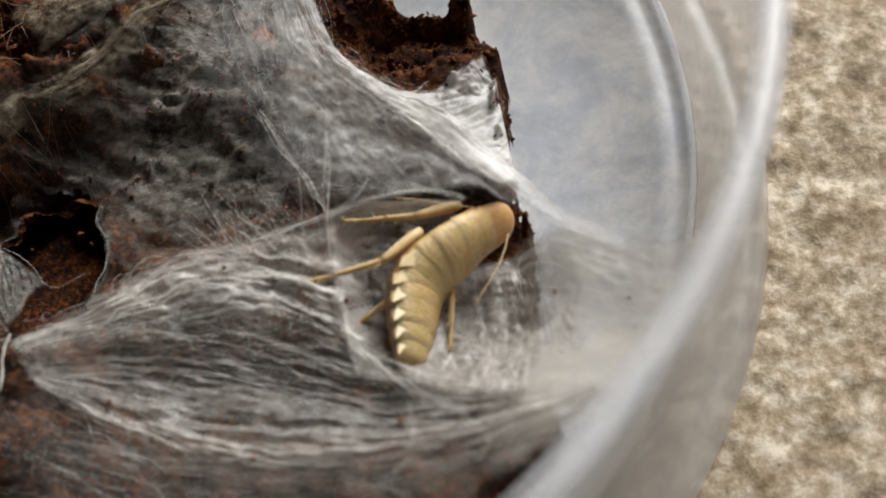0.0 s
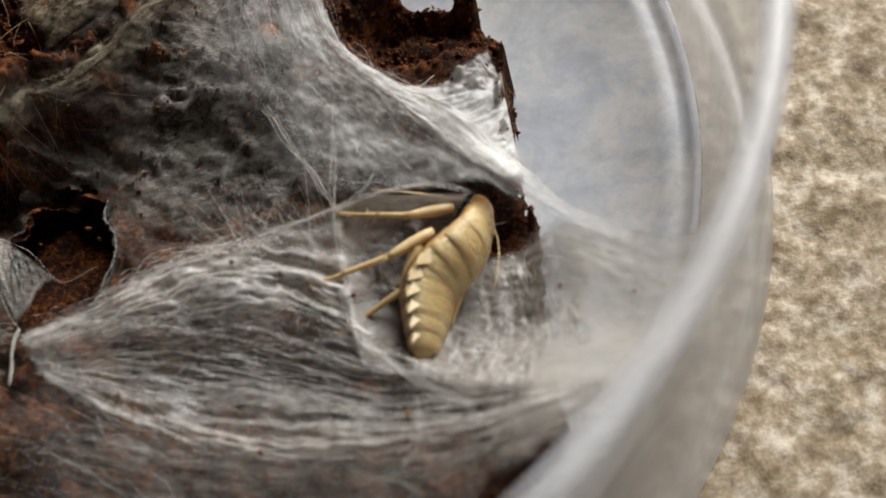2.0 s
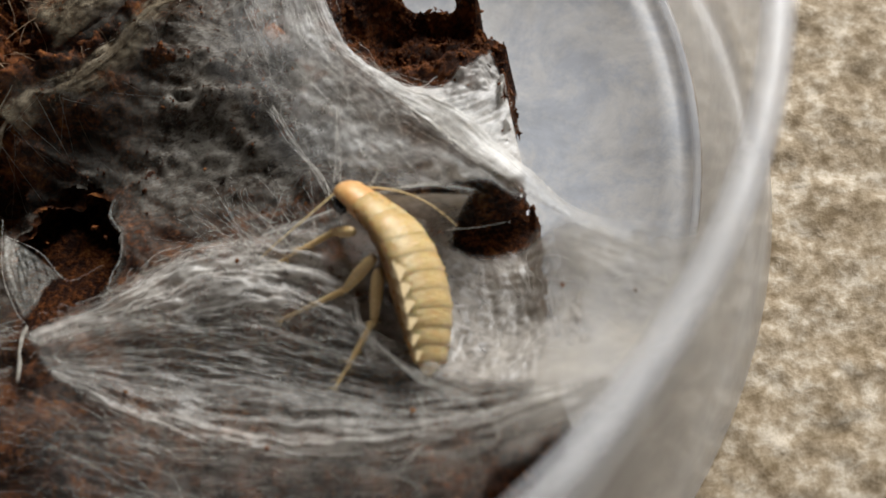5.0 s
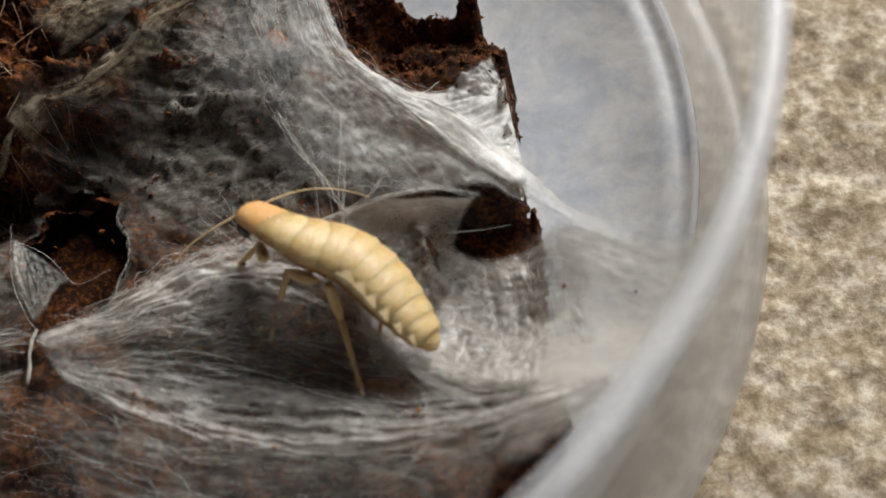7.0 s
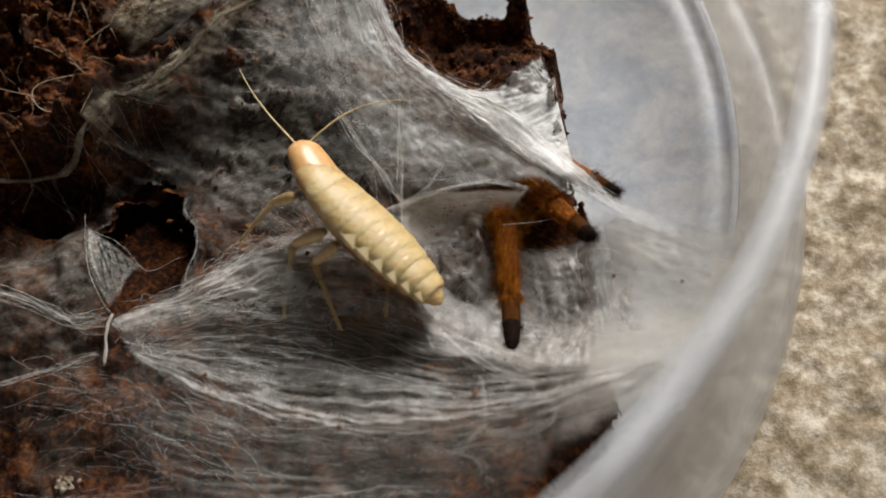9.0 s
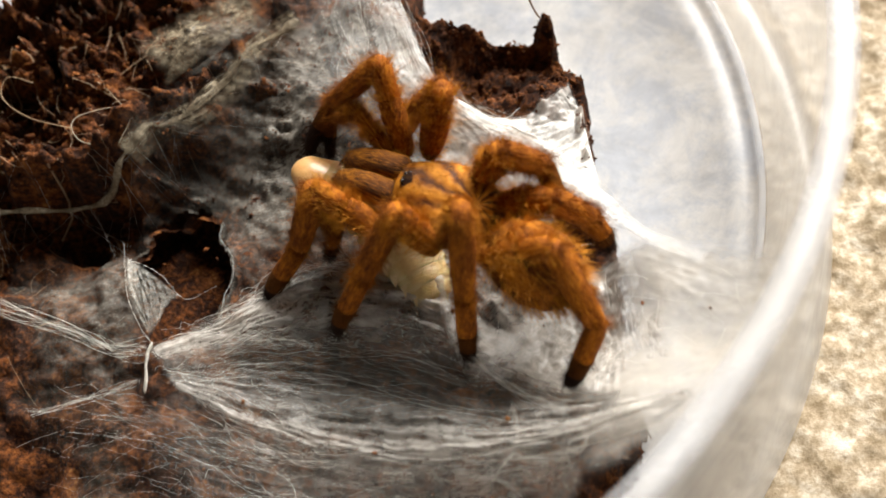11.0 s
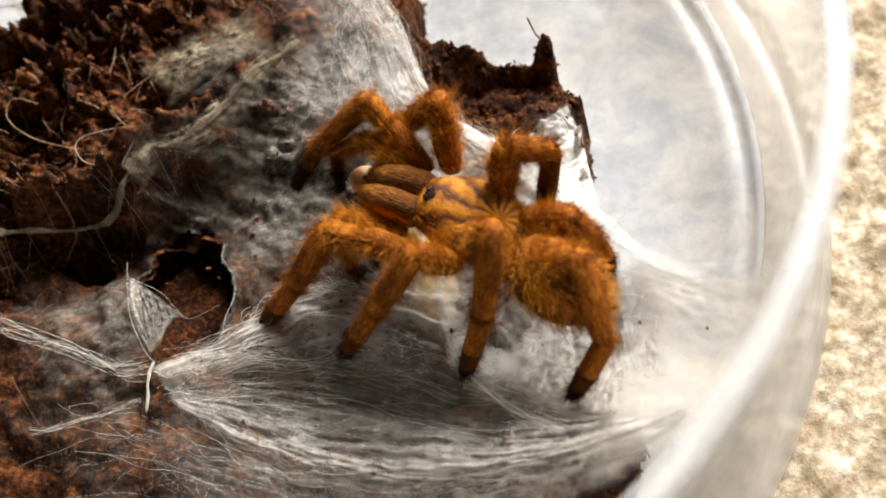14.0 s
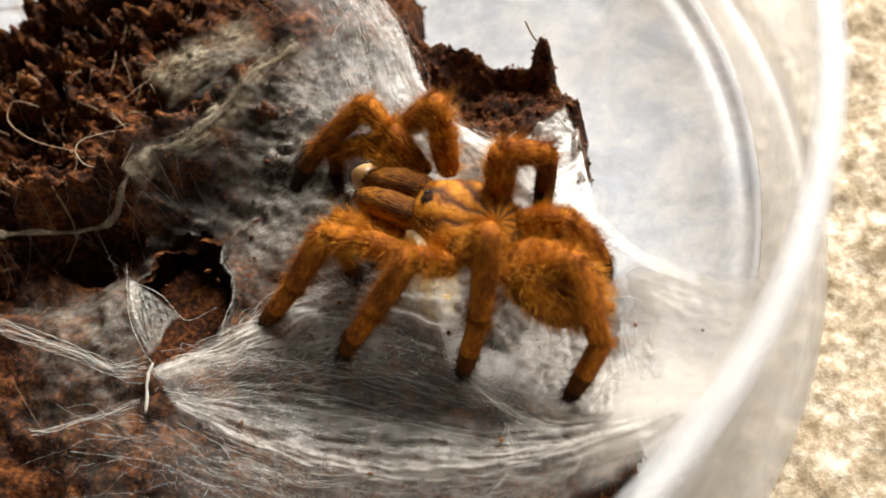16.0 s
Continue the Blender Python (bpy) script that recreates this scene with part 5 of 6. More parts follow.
def build_spider():
    rng = np.random.RandomState(8)
    spider = base("tarantula", "orange furry tarantula with black feet on white silk", "spider")
    lengths = {}
    for key, joints in LEGS.items():
        p = [np.array(j) for j in joints]
        lengths[key] = [float(np.linalg.norm(p[i + 1] - p[i])) for i in range(3)]
        L = lengths[key]
        slim = 0.62 if key.startswith("palp") else 0.82 if key == "leg_e" else 0.92
        name = "pedipalp" if key.startswith("palp") else "leg"
        kn = min(0.34, L[0] * 0.4)
        v, f = husk([(-0.02, 0.08 * slim, 0.09 * slim, 0), (0.1, 0.135 * slim, 0.14 * slim, 0), (L[0] * 0.45, 0.165 * slim, 0.175 * slim, 0), (L[0] - kn - 0.04, 0.14 * slim, 0.15 * slim, 0), (L[0] - kn, 0.125 * slim, 0.135 * slim, 0), (L[0] - kn + 0.06, 0.145 * slim, 0.15 * slim, 0), (L[0] - 0.06, 0.15 * slim, 0.155 * slim, 0), (L[0] + 0.05, 0.11 * slim, 0.11 * slim, 0)])
        femur = put(name, v, f, ORANGE, spider)
        femur["key"] = key
        fv, ff = furred(v, f, rng, 2100, 0.115, (0.7, 0, 0), 0.0019)
        fv, ff = furred(fv, ff, rng, 420, 0.24, (0.4, 0, 0), 0.0014)
        put("fur", fv[len(v):], [tuple(i - len(v) for i in q) for q in ff[len(f):]], BRISTLE, femur, smooth=False)
        v, f = husk([(-0.06, 0.10 * slim, 0.10 * slim, 0), (0.05, 0.148 * slim, 0.15 * slim, 0), (L[1] * 0.5, 0.15 * slim, 0.155 * slim, 0), (L[1] - 0.06, 0.125 * slim, 0.13 * slim, 0), (L[1] + 0.04, 0.09 * slim, 0.09 * slim, 0)])
        tv, tf = furred(v, f, rng, 1700, 0.115, (0.7, 0, 0), 0.0019)
        tv, tf = furred(tv, tf, rng, 360, 0.24, (0.5, 0, 0), 0.0014)
        tibia = put("tibia", tv, tf, ORANGE, femur)
        v, f = husk([(-0.04, 0.09 * slim, 0.09 * slim, 0), (0.05, 0.118 * slim, 0.12 * slim, 0), (L[2] * 0.5, 0.118 * slim, 0.12 * slim, 0), (L[2] * 0.56, 0.108 * slim, 0.11 * slim, 0), (L[2] * 0.62, 0.112 * slim, 0.115 * slim, 0), (L[2] * 0.82, 0.10 * slim, 0.10 * slim, -0.005), (L[2] * 0.93, 0.085 * slim, 0.085 * slim, -0.012), (L[2] * 0.99, 0.06 * slim, 0.06 * slim, -0.02), (L[2] + 0.03, 0.02, 0.02, -0.03)])
        tv, tf = furred(v, f, rng, 800, 0.08, (0.8, 0, 0))
        tv, tf = furred(tv, tf, rng, 120, 0.13, (0.5, 0, 0), 0.0016)
        foot = put("foot", tv, tf, ORANGE, femur, "orange foot with a black velvety tip")
        foot.data.materials.append(DARKFUR)
        foot.data.materials.append(MIDFUR)
        cut = 0.40 if key in ("leg_e", "leg_g", "palp_b") else 0.76
        for poly in foot.data.polygons:
            if poly.center.x / CM > L[2] * cut:
                poly.material_index = 1
            elif poly.center.x / CM > L[2] * (cut - 0.22):
                poly.material_index = 2
    # carapace, eyes, jaws
    v, f = husk([(-0.55, 0.06, 0.05, -0.02), (-0.50, 0.26, 0.14, 0), (-0.34, 0.42, 0.20, 0), (-0.12, 0.47, 0.22, 0.0), (0.02, 0.46, 0.21, 0.0), (0.2, 0.42, 0.25, 0.02), (0.38, 0.33, 0.26, 0.04), (0.5, 0.27, 0.23, 0.03), (0.56, 0.14, 0.14, 0.02)], 26)
    cara = put("carapace", v, f, GOLD, spider, "golden carapace with dark rays")
    fv, ff = furred(v, f, rng, 5200, 0.09, (-1.3, 0, 0), 0.0016)
    put("fur", fv[len(v):], [tuple(i - len(v) for i in q) for q in ff[len(f):]], BRISTLE, cara, smooth=False)

    def ball(r, at, squash=(1, 1, 1)):
        bm = bmesh.new()
        bmesh.ops.create_uvsphere(bm, u_segments=12, v_segments=8, radius=1)
        v = [tuple(np.array(p.co) * r * np.array(squash) + np.array(at)) for p in bm.verts]
        f = [tuple(q.index for q in p.verts) for p in bm.faces]
        bm.free()
        return v, f

    v, f = ball(0.075, (0.40, 0, 0.265), (1.0, 1.3, 0.55))
    mound = put("eye_mound", v, f, DARKFUR, cara, "dark raised eye mound")
    for x, y, r in ((0.44, 0.04, 0.026), (0.44, -0.04, 0.026), (0.41, 0.08, 0.020), (0.41, -0.08, 0.020), (0.36, 0.07, 0.018), (0.36, -0.07, 0.018)):
        v, f = ball(r, (x, y, 0.31 - abs(y) * 0.5))
        put("eye", v, f, FANG, cara, "shiny black eye")
    for s in (-1, 1):
        st = [(-0.05, 0.10, 0.12, 0), (0.08, 0.17, 0.19, 0.03), (0.36, 0.175, 0.20, 0.02), (0.6, 0.155, 0.17, -0.02), (0.74, 0.10, 0.11, -0.06), (0.79, 0.03, 0.03, -0.08)]
        v, f = husk(st, 16)
        tv, tf = furred(v, f, rng, 600, 0.06, (0.8, 0, 0), 0.0025)
        jaw = put("chelicera", tv, tf, JAWFUR, spider, "brown and gold striped fang base")
        jaw.matrix_basis = pose(0.48 * CM, s * 0.155 * CM, 0.02 * CM, 0, 3, -s * 3)
        v = [(x, y, z) for x, y, z in husk([(0, 0.045, 0.045, 0), (0.08, 0.04, 0.04, -0.02), (0.17, 0.028, 0.028, -0.08), (0.24, 0.012, 0.012, -0.17), (0.27, 0.003, 0.003, -0.25)], 8)[0]]
        fang = put("fang", v, husk([(0, 1, 1, 0)] * 5, 8)[1], FANG, jaw, "curved shiny black fang")
        fang.matrix_basis = pose(0.70 * CM, 0, -0.05 * CM, 0, 10, 0)
    # abdomen and spinnerets
    v, f = husk([(-0.58, 0.05, 0.05, -0.05), (-0.54, 0.17, 0.15, -0.04), (-0.40, 0.33, 0.29, -0.02), (-0.15, 0.42, 0.37, 0.0), (0.15, 0.40, 0.36, 0.0), (0.38, 0.29, 0.28, -0.02), (0.52, 0.15, 0.15, -0.05), (0.58, 0.08, 0.08, -0.06)], 26)
    tail = put("abdomen", v, f, BELLY, spider, "furry orange abdomen with dark bars")
    tail["key"] = "abdomen"
    fv, ff = furred(v, f, rng, 4500, 0.17, (-0.9, 0, 0), 0.0028)
    put("fur", fv[len(v):], [tuple(i - len(v) for i in q) for q in ff[len(f):]], BRISTLE, tail, smooth=False)
    for s in (-1, 1):
        v, f = husk([(0, 0.05, 0.05, 0), (-0.12, 0.045, 0.045, 0.01), (-0.14, 0.03, 0.03, 0.02), (-0.16, 0.01, 0.01, 0.02)][::-1], 8)
        sp = put("spinneret", v, f, ORANGE, tail)
        sp.matrix_basis = pose(-0.55 * CM, s * 0.07 * CM, -0.02 * CM, 0, 0, -s * 12)
    v, f = ball(0.16, (-0.55, 0, -0.02), (1.2, 0.8, 0.8))
    put("waist", v, f, DARKFUR, spider, "dark narrow waist")
    return spider, lengths


SPIDER, SPIDER_LENGTHS = build_spider()


def spider_pose(name, body):
    """Joint targets of one whole-body pose, in world centimetres."""
    inv = BODY.inverted()
    out = {}
    for key, joints in LEGS.items():
        local = [inv @ (Vector(j) * CM) for j in joints]
        hip = body @ local[0]
        side = 1 if key in ("leg_a", "leg_b", "leg_c", "leg_d", "palp_a") else -1
        pts = [hip / CM]
        given = REACH if name == "den" else RUSH if name == "rush" else {}
        if key in given:
            pts += [Vector(p) for p in given[key]]
        elif name == "deep" and key in REACH:
            back = (DEEPBODY.translation - DENBODY.translation) / CM
            pts += [Vector(p) + back for p in REACH[key]]
        elif name in ("den", "deep", "rush"):
            fwd = -1 if name == "deep" or key in ("leg_b", "leg_f", "leg_c", "leg_d", "leg_g", "leg_h") else 1
            turn = body.to_3x3()
            p = hip / CM
            for step in ((0.7 * fwd, 0.03 * side, 0.02), (-0.7 * fwd, 0.06 * side, -0.10), (0.7 * fwd, -0.04 * side, 0.04)):
                p = p + turn @ Vector(step)
                pts.append(p)
        else:
            pts += [body @ q / CM for q in local[1:]]
        out[key] = [np.array(p) for p in pts]
    return out


def shifted(base_pose, changes):
    out = dict(base_pose)
    for key, joints in changes.items():
        out[key] = [out[key][0]] + [np.array(j) for j in joints]
    return out


def move_spider():
    settled = spider_pose("end", BODY)
    held = shifted(settled, {
        "leg_a": ((2.02, -1.70, 2.15), (1.59, -1.95, 1.60), (1.11, -2.32, 1.12)),
        "leg_b": ((2.76, -2.03, 2.30), (2.24, -2.45, 1.65), (1.86, -2.79, 1.10)),
        "leg_c": ((3.39, -2.20, 2.60), (3.35, -2.75, 1.80), (3.32, -3.09, 1.15)),
        "leg_d": ((4.22, -2.48, 2.25), (4.64, -3.08, 1.70), (4.35, -3.46, 1.20)),
        "leg_e": ((2.62, -0.55, 2.40), (1.92, -0.41, 1.95), (1.65, -0.65, 1.60)),
        "leg_f": ((3.20, -0.79, 2.50), (2.85, -0.51, 1.90), (2.62, -0.46, 1.35)),
        "leg_g": ((3.75, -1.47, 2.40), (4.13, -1.46, 2.20), (4.36, -1.68, 1.55)),
        "palp_a": ((2.17, -1.69, 1.85), (1.95, -1.72, 1.50), (1.82, -1.81, 1.20)),
        "palp_b": ((2.34, -0.73, 2.10), (1.99, -0.51, 1.90), (1.87, -0.71, 1.60))})
    lifted = shifted(settled, {
        "leg_a": ((1.87, -1.75, 2.15), (1.47, -2.09, 1.60), (1.06, -2.33, 1.12)),
        "leg_b": ((2.78, -2.10, 2.30), (2.31, -2.44, 1.65), (1.93, -2.76, 1.10)),
        "leg_c": ((3.56, -2.13, 2.60), (3.40, -2.73, 1.80), (3.27, -3.08, 1.15)),
        "leg_d": ((4.35, -2.37, 2.25), (4.64, -3.02, 1.70), (4.36, -3.38, 1.20)),
        "leg_e": ((2.41, -0.44, 2.40), (1.69, -0.35, 1.90), (1.29, -0.84, 1.35)),
        "leg_f": ((3.10, -0.61, 2.50), (2.69, -0.36, 1.90), (2.30, -0.26, 1.35)),
        "leg_g": ((3.76, -1.37, 2.40), (4.17, -1.37, 2.20), (4.40, -1.55, 1.55)),
        "palp_a": ((2.26, -1.68, 1.85), (2.01, -1.67, 1.50), (1.90, -1.82, 1.20)),
        "palp_b": ((2.03, -0.74, 2.10), (1.75, -0.87, 1.85), (1.67, -1.10, 1.50))})
    low = frame_pose((3.19, -1.71, 1.92), (-0.892, 0.422, 0.030), (0.05, -0.1, 1))
    mid = frame_pose((3.26, -1.60, 1.91), (-0.898, 0.410, 0.030), (0.05, -0.1, 1))
    keys = [(0.0, DEEPBODY, spider_pose("deep", DEEPBODY)), (7.7, DEEPBODY, spider_pose("deep", DEEPBODY)),
            (8.4, DENBODY, spider_pose("den", DENBODY)), (9.05, DENBODY, spider_pose("den", DENBODY)),
            (9.22, RUSHBODY, spider_pose("rush", RUSHBODY)), (9.6, mid, lifted), (10.6, low, held), (11.6, low, held),
            (12.5, mid, lifted), (13.2, BODY, settled), (16.0, BODY, settled)]
    times = sorted(set([0.0, 7.6] + [round(7.7 + 0.1 * i, 2) for i in range(24)] + [10.0 + 0.15 * i for i in range(22)] + [13.4, 14.5, 16.0]))
    at = [k[0] for k in keys]
    rows, part_rows = [], {}
    tail_rest = frame_pose((-1.08, 0, -0.02), (1, 0, 0), (0, 0, 1))
    for t in times:
        i, j, k = blend(at, t)
        a, b = keys[i], keys[j]
        qa, qb = a[1].to_quaternion(), b[1].to_quaternion()
        body = Matrix.LocRotScale(a[1].translation.lerp(b[1].translation, k), qa.slerp(qb, k), None)
        rows.append((t, body))
        for key in LEGS:
            L = SPIDER_LENGTHS[key]
            hip = np.array(body @ (BODY.inverted() @ (Vector(LEGS[key][0]) * CM))) / CM
            want = [a[2][key][n] * (1 - k) + b[2][key][n] * k for n in range(4)]
            p = [hip]
            for n in range(3):
                d = want[n + 1] - p[n]
                p.append(p[n] + d / (np.linalg.norm(d) + 1e-9) * L[n])
            normal = np.cross(p[1] - p[0], p[2] - p[1])
            femur = segment_pose(p[0], p[1], normal)
            part_rows.setdefault(key, []).append((t, body.inverted() @ femur, femur.inverted() @ segment_pose(p[1], p[2], normal), femur.inverted() @ segment_pose(p[2], p[3], normal)))
    walk(SPIDER, rows)
    for part in SPIDER.children:
        key = part.get("key")
        if key == "abdomen":
            swing = Matrix.Rotation(radians(-14), 4, "Z")
            walk(part, [(0.0, Matrix.Rotation(0.0, 4, "Z") @ tail_rest), (9.3, tail_rest), (10.3, swing @ tail_rest), (16.0, swing @ tail_rest)])
        elif key:
            walk(part, [(r[0], r[1]) for r in part_rows[key]])
            for sub in part.children:
                if sub.name.startswith("tibia"):
                    walk(sub, [(r[0], r[2]) for r in part_rows[key]])
                elif sub.name.startswith("foot"):
                    walk(sub, [(r[0], r[3]) for r in part_rows[key]])


# ---- the feeder roach ----
def plated(name):
    """Pale shell: amber in front of each plate, paler at its hind edge, with fine cross wrinkles."""
    m, nt, out = material(name)
    at = nt.nodes.new("ShaderNodeTexCoord").outputs["Object"]
    xyz = node(nt, "SeparateXYZ", Vector=at)
    run = node(nt, "MapRange", Value=xyz.outputs[0])
    run.inputs[1].default_value, run.inputs[2].default_value = -0.0018, 0.0006
    run.inputs[3].default_value, run.inputs[4].default_value = 0.60, 0.30
    mud = node(nt, "Math", i0=spots(nt, 420.0, 6, 0.7), i1=0.80)
    mud.operation = "MULTIPLY_ADD"
    nt.links.new(run.outputs[0], mud.inputs[2])
    # tone drops from just above mid-height down to the underside
    lower_tone = node(nt, "MapRange", Value=xyz.outputs[2])
    lower_tone.inputs[1].default_value, lower_tone.inputs[2].default_value = -0.0008, 0.0003
    lower_tone.inputs[3].default_value, lower_tone.inputs[4].default_value = -0.42, 0.0
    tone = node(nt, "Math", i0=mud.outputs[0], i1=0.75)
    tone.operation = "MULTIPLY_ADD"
    nt.links.new(lower_tone.outputs[0], tone.inputs[2])
    # fine wrinkles that run across the plate
    skin = spots(nt, 900.0, 5, 0.65, stretch=(2.2, 0.5, 1))
    sheen = node(nt, "MapRange", Value=spots(nt, 700.0, 4, 0.7))
    sheen.inputs[1].default_value, sheen.inputs[2].default_value = 0.3, 0.7
    sheen.inputs[3].default_value, sheen.inputs[4].default_value = 0.18, 0.50
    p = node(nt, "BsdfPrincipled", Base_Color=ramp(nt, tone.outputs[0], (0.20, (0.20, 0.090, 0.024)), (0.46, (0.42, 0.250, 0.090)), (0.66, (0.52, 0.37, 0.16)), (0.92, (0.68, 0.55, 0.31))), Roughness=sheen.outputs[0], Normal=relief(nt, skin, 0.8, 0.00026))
    p.inputs["Subsurface Weight"].default_value = 0.5
    p.inputs["Subsurface Radius"].default_value = (0.0016, 0.0009, 0.0004)
    p.inputs["Subsurface Scale"].default_value = 1.0
    nt.links.new(p.outputs[0], out.inputs[0])
    return m


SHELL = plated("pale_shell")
TOOTH = solid("pale_tooth", ((0.3, (0.56, 0.40, 0.19)), (0.7, (0.72, 0.57, 0.33))), 400.0, 0.4, 0.1, 2500.0, 0.0001)
RUDDY = solid("ruddy_head", ((0.3, (0.46, 0.20, 0.055)), (0.7, (0.68, 0.42, 0.17))), 400.0, 0.35, 0.1, 2500.0, 0.0001, sub=0.2, radius=0.001)
SHIN = solid("pale_leg", ((0.3, (0.44, 0.28, 0.10)), (0.7, (0.70, 0.52, 0.26))), 500.0, 0.45, 0.2, 2500.0, 0.0001, sub=0.2, radius=0.0006)
EYE = FANG
# half width and half height of each ring of the body, head to tail
RINGS = [(0.26, 0.23), (0.33, 0.27), (0.40, 0.33), (0.43, 0.36), (0.445, 0.38), (0.445, 0.385), (0.435, 0.38), (0.415, 0.36), (0.365, 0.31), (0.315, 0.265), (0.24, 0.20)]
LENGTH = 2.45
# share of the length that each plate takes
SHARES = [0.155, 0.125, 0.105, 0.085, 0.085, 0.085, 0.08, 0.08, 0.075, 0.07, 0.055]
MIDDLES = [sum(SHARES[:n]) + SHARES[n] / 2 for n in range(len(SHARES))]

# body line from head to tail, and the way its back faces, at each time
UP1, UP2, UP3, UP4 = (0.78, -0.47, 0.28), (0.62, 0.54, 0.95), (0.3, 0.2, 1), (0.9, 0.1, 0.3)
BODYLINES = [
    (0.0, UP1, ((4.69, -1.60, 0.88), (4.30, -1.91, 1.05), (3.81, -2.33, 1.00), (3.72, -3.12, 0.95))),
    (0.5, UP1, ((4.57, -1.56, 0.88), (4.20, -2.01, 1.05), (3.76, -2.46, 1.00), (3.72, -3.12, 0.95))),
    (1.0, UP1, ((4.44, -1.49, 0.82), (4.19, -2.02, 1.05), (3.84, -2.45, 1.00), (3.64, -3.11, 0.95))),
    (1.5, UP1, ((4.31, -1.43, 0.82), (4.23, -1.96, 1.05), (3.93, -2.41, 1.00), (3.67, -3.06, 0.95))),
    (2.0, UP1, ((4.37, -1.51, 0.82), (4.26, -1.98, 1.05), (3.88, -2.40, 1.00), (3.79, -3.05, 0.95))),
    (2.5, UP1, ((4.50, -1.60, 0.88), (4.14, -1.91, 1.05), (3.76, -2.36, 1.00), (3.86, -3.05, 0.95))),
    (3.0, UP1, ((4.52, -1.57, 0.88), (4.14, -1.92, 1.05), (3.76, -2.38, 1.00), (3.94, -3.05, 0.95))),
    (3.3, UP1, ((4.48, -1.51, 0.88), (4.09, -1.97, 1.05), (3.72, -2.50, 1.00), (3.87, -3.15, 0.95))),
    (3.5, UP1, ((4.39, -1.47, 0.92), (4.11, -2.01, 1.05), (3.72, -2.53, 1.00), (3.81, -3.23, 0.95))),
    (3.7, UP1, ((3.89, -1.62, 1.10), (4.07, -2.10, 1.15), (3.79, -2.63, 1.05), (3.80, -3.23, 0.95))),
    (4.0, UP4, ((3.44, -1.59, 1.30), (3.78, -2.05, 1.25), (3.87, -2.62, 1.10), (3.78, -3.24, 1.00))),
    (4.2, UP4, ((3.29, -1.60, 1.40), (3.73, -2.03, 1.30), (3.87, -2.63, 1.15), (3.84, -3.25, 1.00))),
    (6.3, UP2, ((2.58, -1.58, 1.70), (3.09, -2.13, 1.75), (3.50, -2.61, 1.55), (3.81, -3.31, 1.30))),
    (6.5, UP2, ((2.51, -1.66, 1.70), (2.98, -2.11, 1.75), (3.41, -2.55, 1.60), (3.80, -3.26, 1.30))),
    (6.8, UP2, ((2.21, -1.75, 1.70), (2.79, -2.20, 1.75), (3.28, -2.53, 1.60), (3.81, -3.20, 1.35))),
    (7.0, UP2, ((2.09, -1.85, 1.70), (2.64, -2.23, 1.75), (3.18, -2.46, 1.60), (3.81, -3.14, 1.35))),
    (7.5, UP2, ((2.04, -1.87, 1.70), (2.59, -2.23, 1.75), (3.13, -2.48, 1.60), (3.78, -3.05, 1.35))),
    (7.8, UP2, ((1.73, -1.89, 1.70), (2.29, -2.19, 1.75), (2.89, -2.45, 1.60), (3.66, -2.92, 1.35))),
    (8.0, UP2, ((1.51, -1.77, 1.70), (2.08, -2.10, 1.75), (2.68, -2.34, 1.60), (3.53, -2.83, 1.35))),
    (8.2, UP2, ((1.61, -1.56, 1.70), (2.06, -1.95, 1.75), (2.63, -2.22, 1.60), (3.42, -2.78, 1.35))),
    (8.4, UP2, ((1.75, -1.47, 1.75), (2.11, -1.84, 1.75), (2.62, -2.24, 1.60), (3.38, -2.79, 1.35))),
    (8.6, UP2, ((1.83, -1.31, 1.80), (2.13, -1.76, 1.75), (2.59, -2.22, 1.60), (3.36, -2.80, 1.35))),
    (8.8, UP2, ((1.86, -1.24, 1.80), (2.14, -1.70, 1.75), (2.59, -2.16, 1.60), (3.32, -2.77, 1.35))),
    (9.0, UP2, ((1.98, -1.22, 1.80), (2.21, -1.65, 1.75), (2.61, -2.12, 1.60), (3.30, -2.78, 1.35))),
    (9.2, UP2, ((1.96, -1.31, 1.80), (2.19, -1.70, 1.75), (2.59, -2.14, 1.60), (3.29, -2.77, 1.35))),
    (9.7, UP3, ((1.71, -1.10, 1.50), (2.22, -1.56, 1.50), (2.70, -2.08, 1.40), (3.10, -2.58, 1.30))),
    (10.6, UP3, ((1.54, -0.98, 1.50), (2.21, -1.35, 1.45), (2.68, -1.96, 1.30), (3.10, -2.62, 1.25))),
    (11.3, UP3, ((1.57, -1.02, 1.75), (2.07, -1.19, 1.55), (2.48, -1.48, 1.20), (2.88, -2.20, 0.95))),
    (11.7, UP3, ((1.57, -0.99, 1.75), (2.07, -1.15, 1.55), (2.48, -1.44, 1.20), (2.85, -2.22, 0.95))),
    (12.5, UP3, ((1.85, -1.05, 1.75), (2.25, -1.12, 1.55), (2.53, -1.49, 1.10), (3.03, -2.42, 1.05))),
    (13.2, UP3, ((2.18, -0.96, 1.72), (2.50, -1.06, 1.40), (2.69, -1.46, 0.92), (3.01, -2.38, 0.86))),
    (16.0, UP3, ((2.23, -0.88, 1.72), (2.55, -0.99, 1.40), (2.74, -1.39, 0.92), (3.07, -2.33, 0.86))),
]
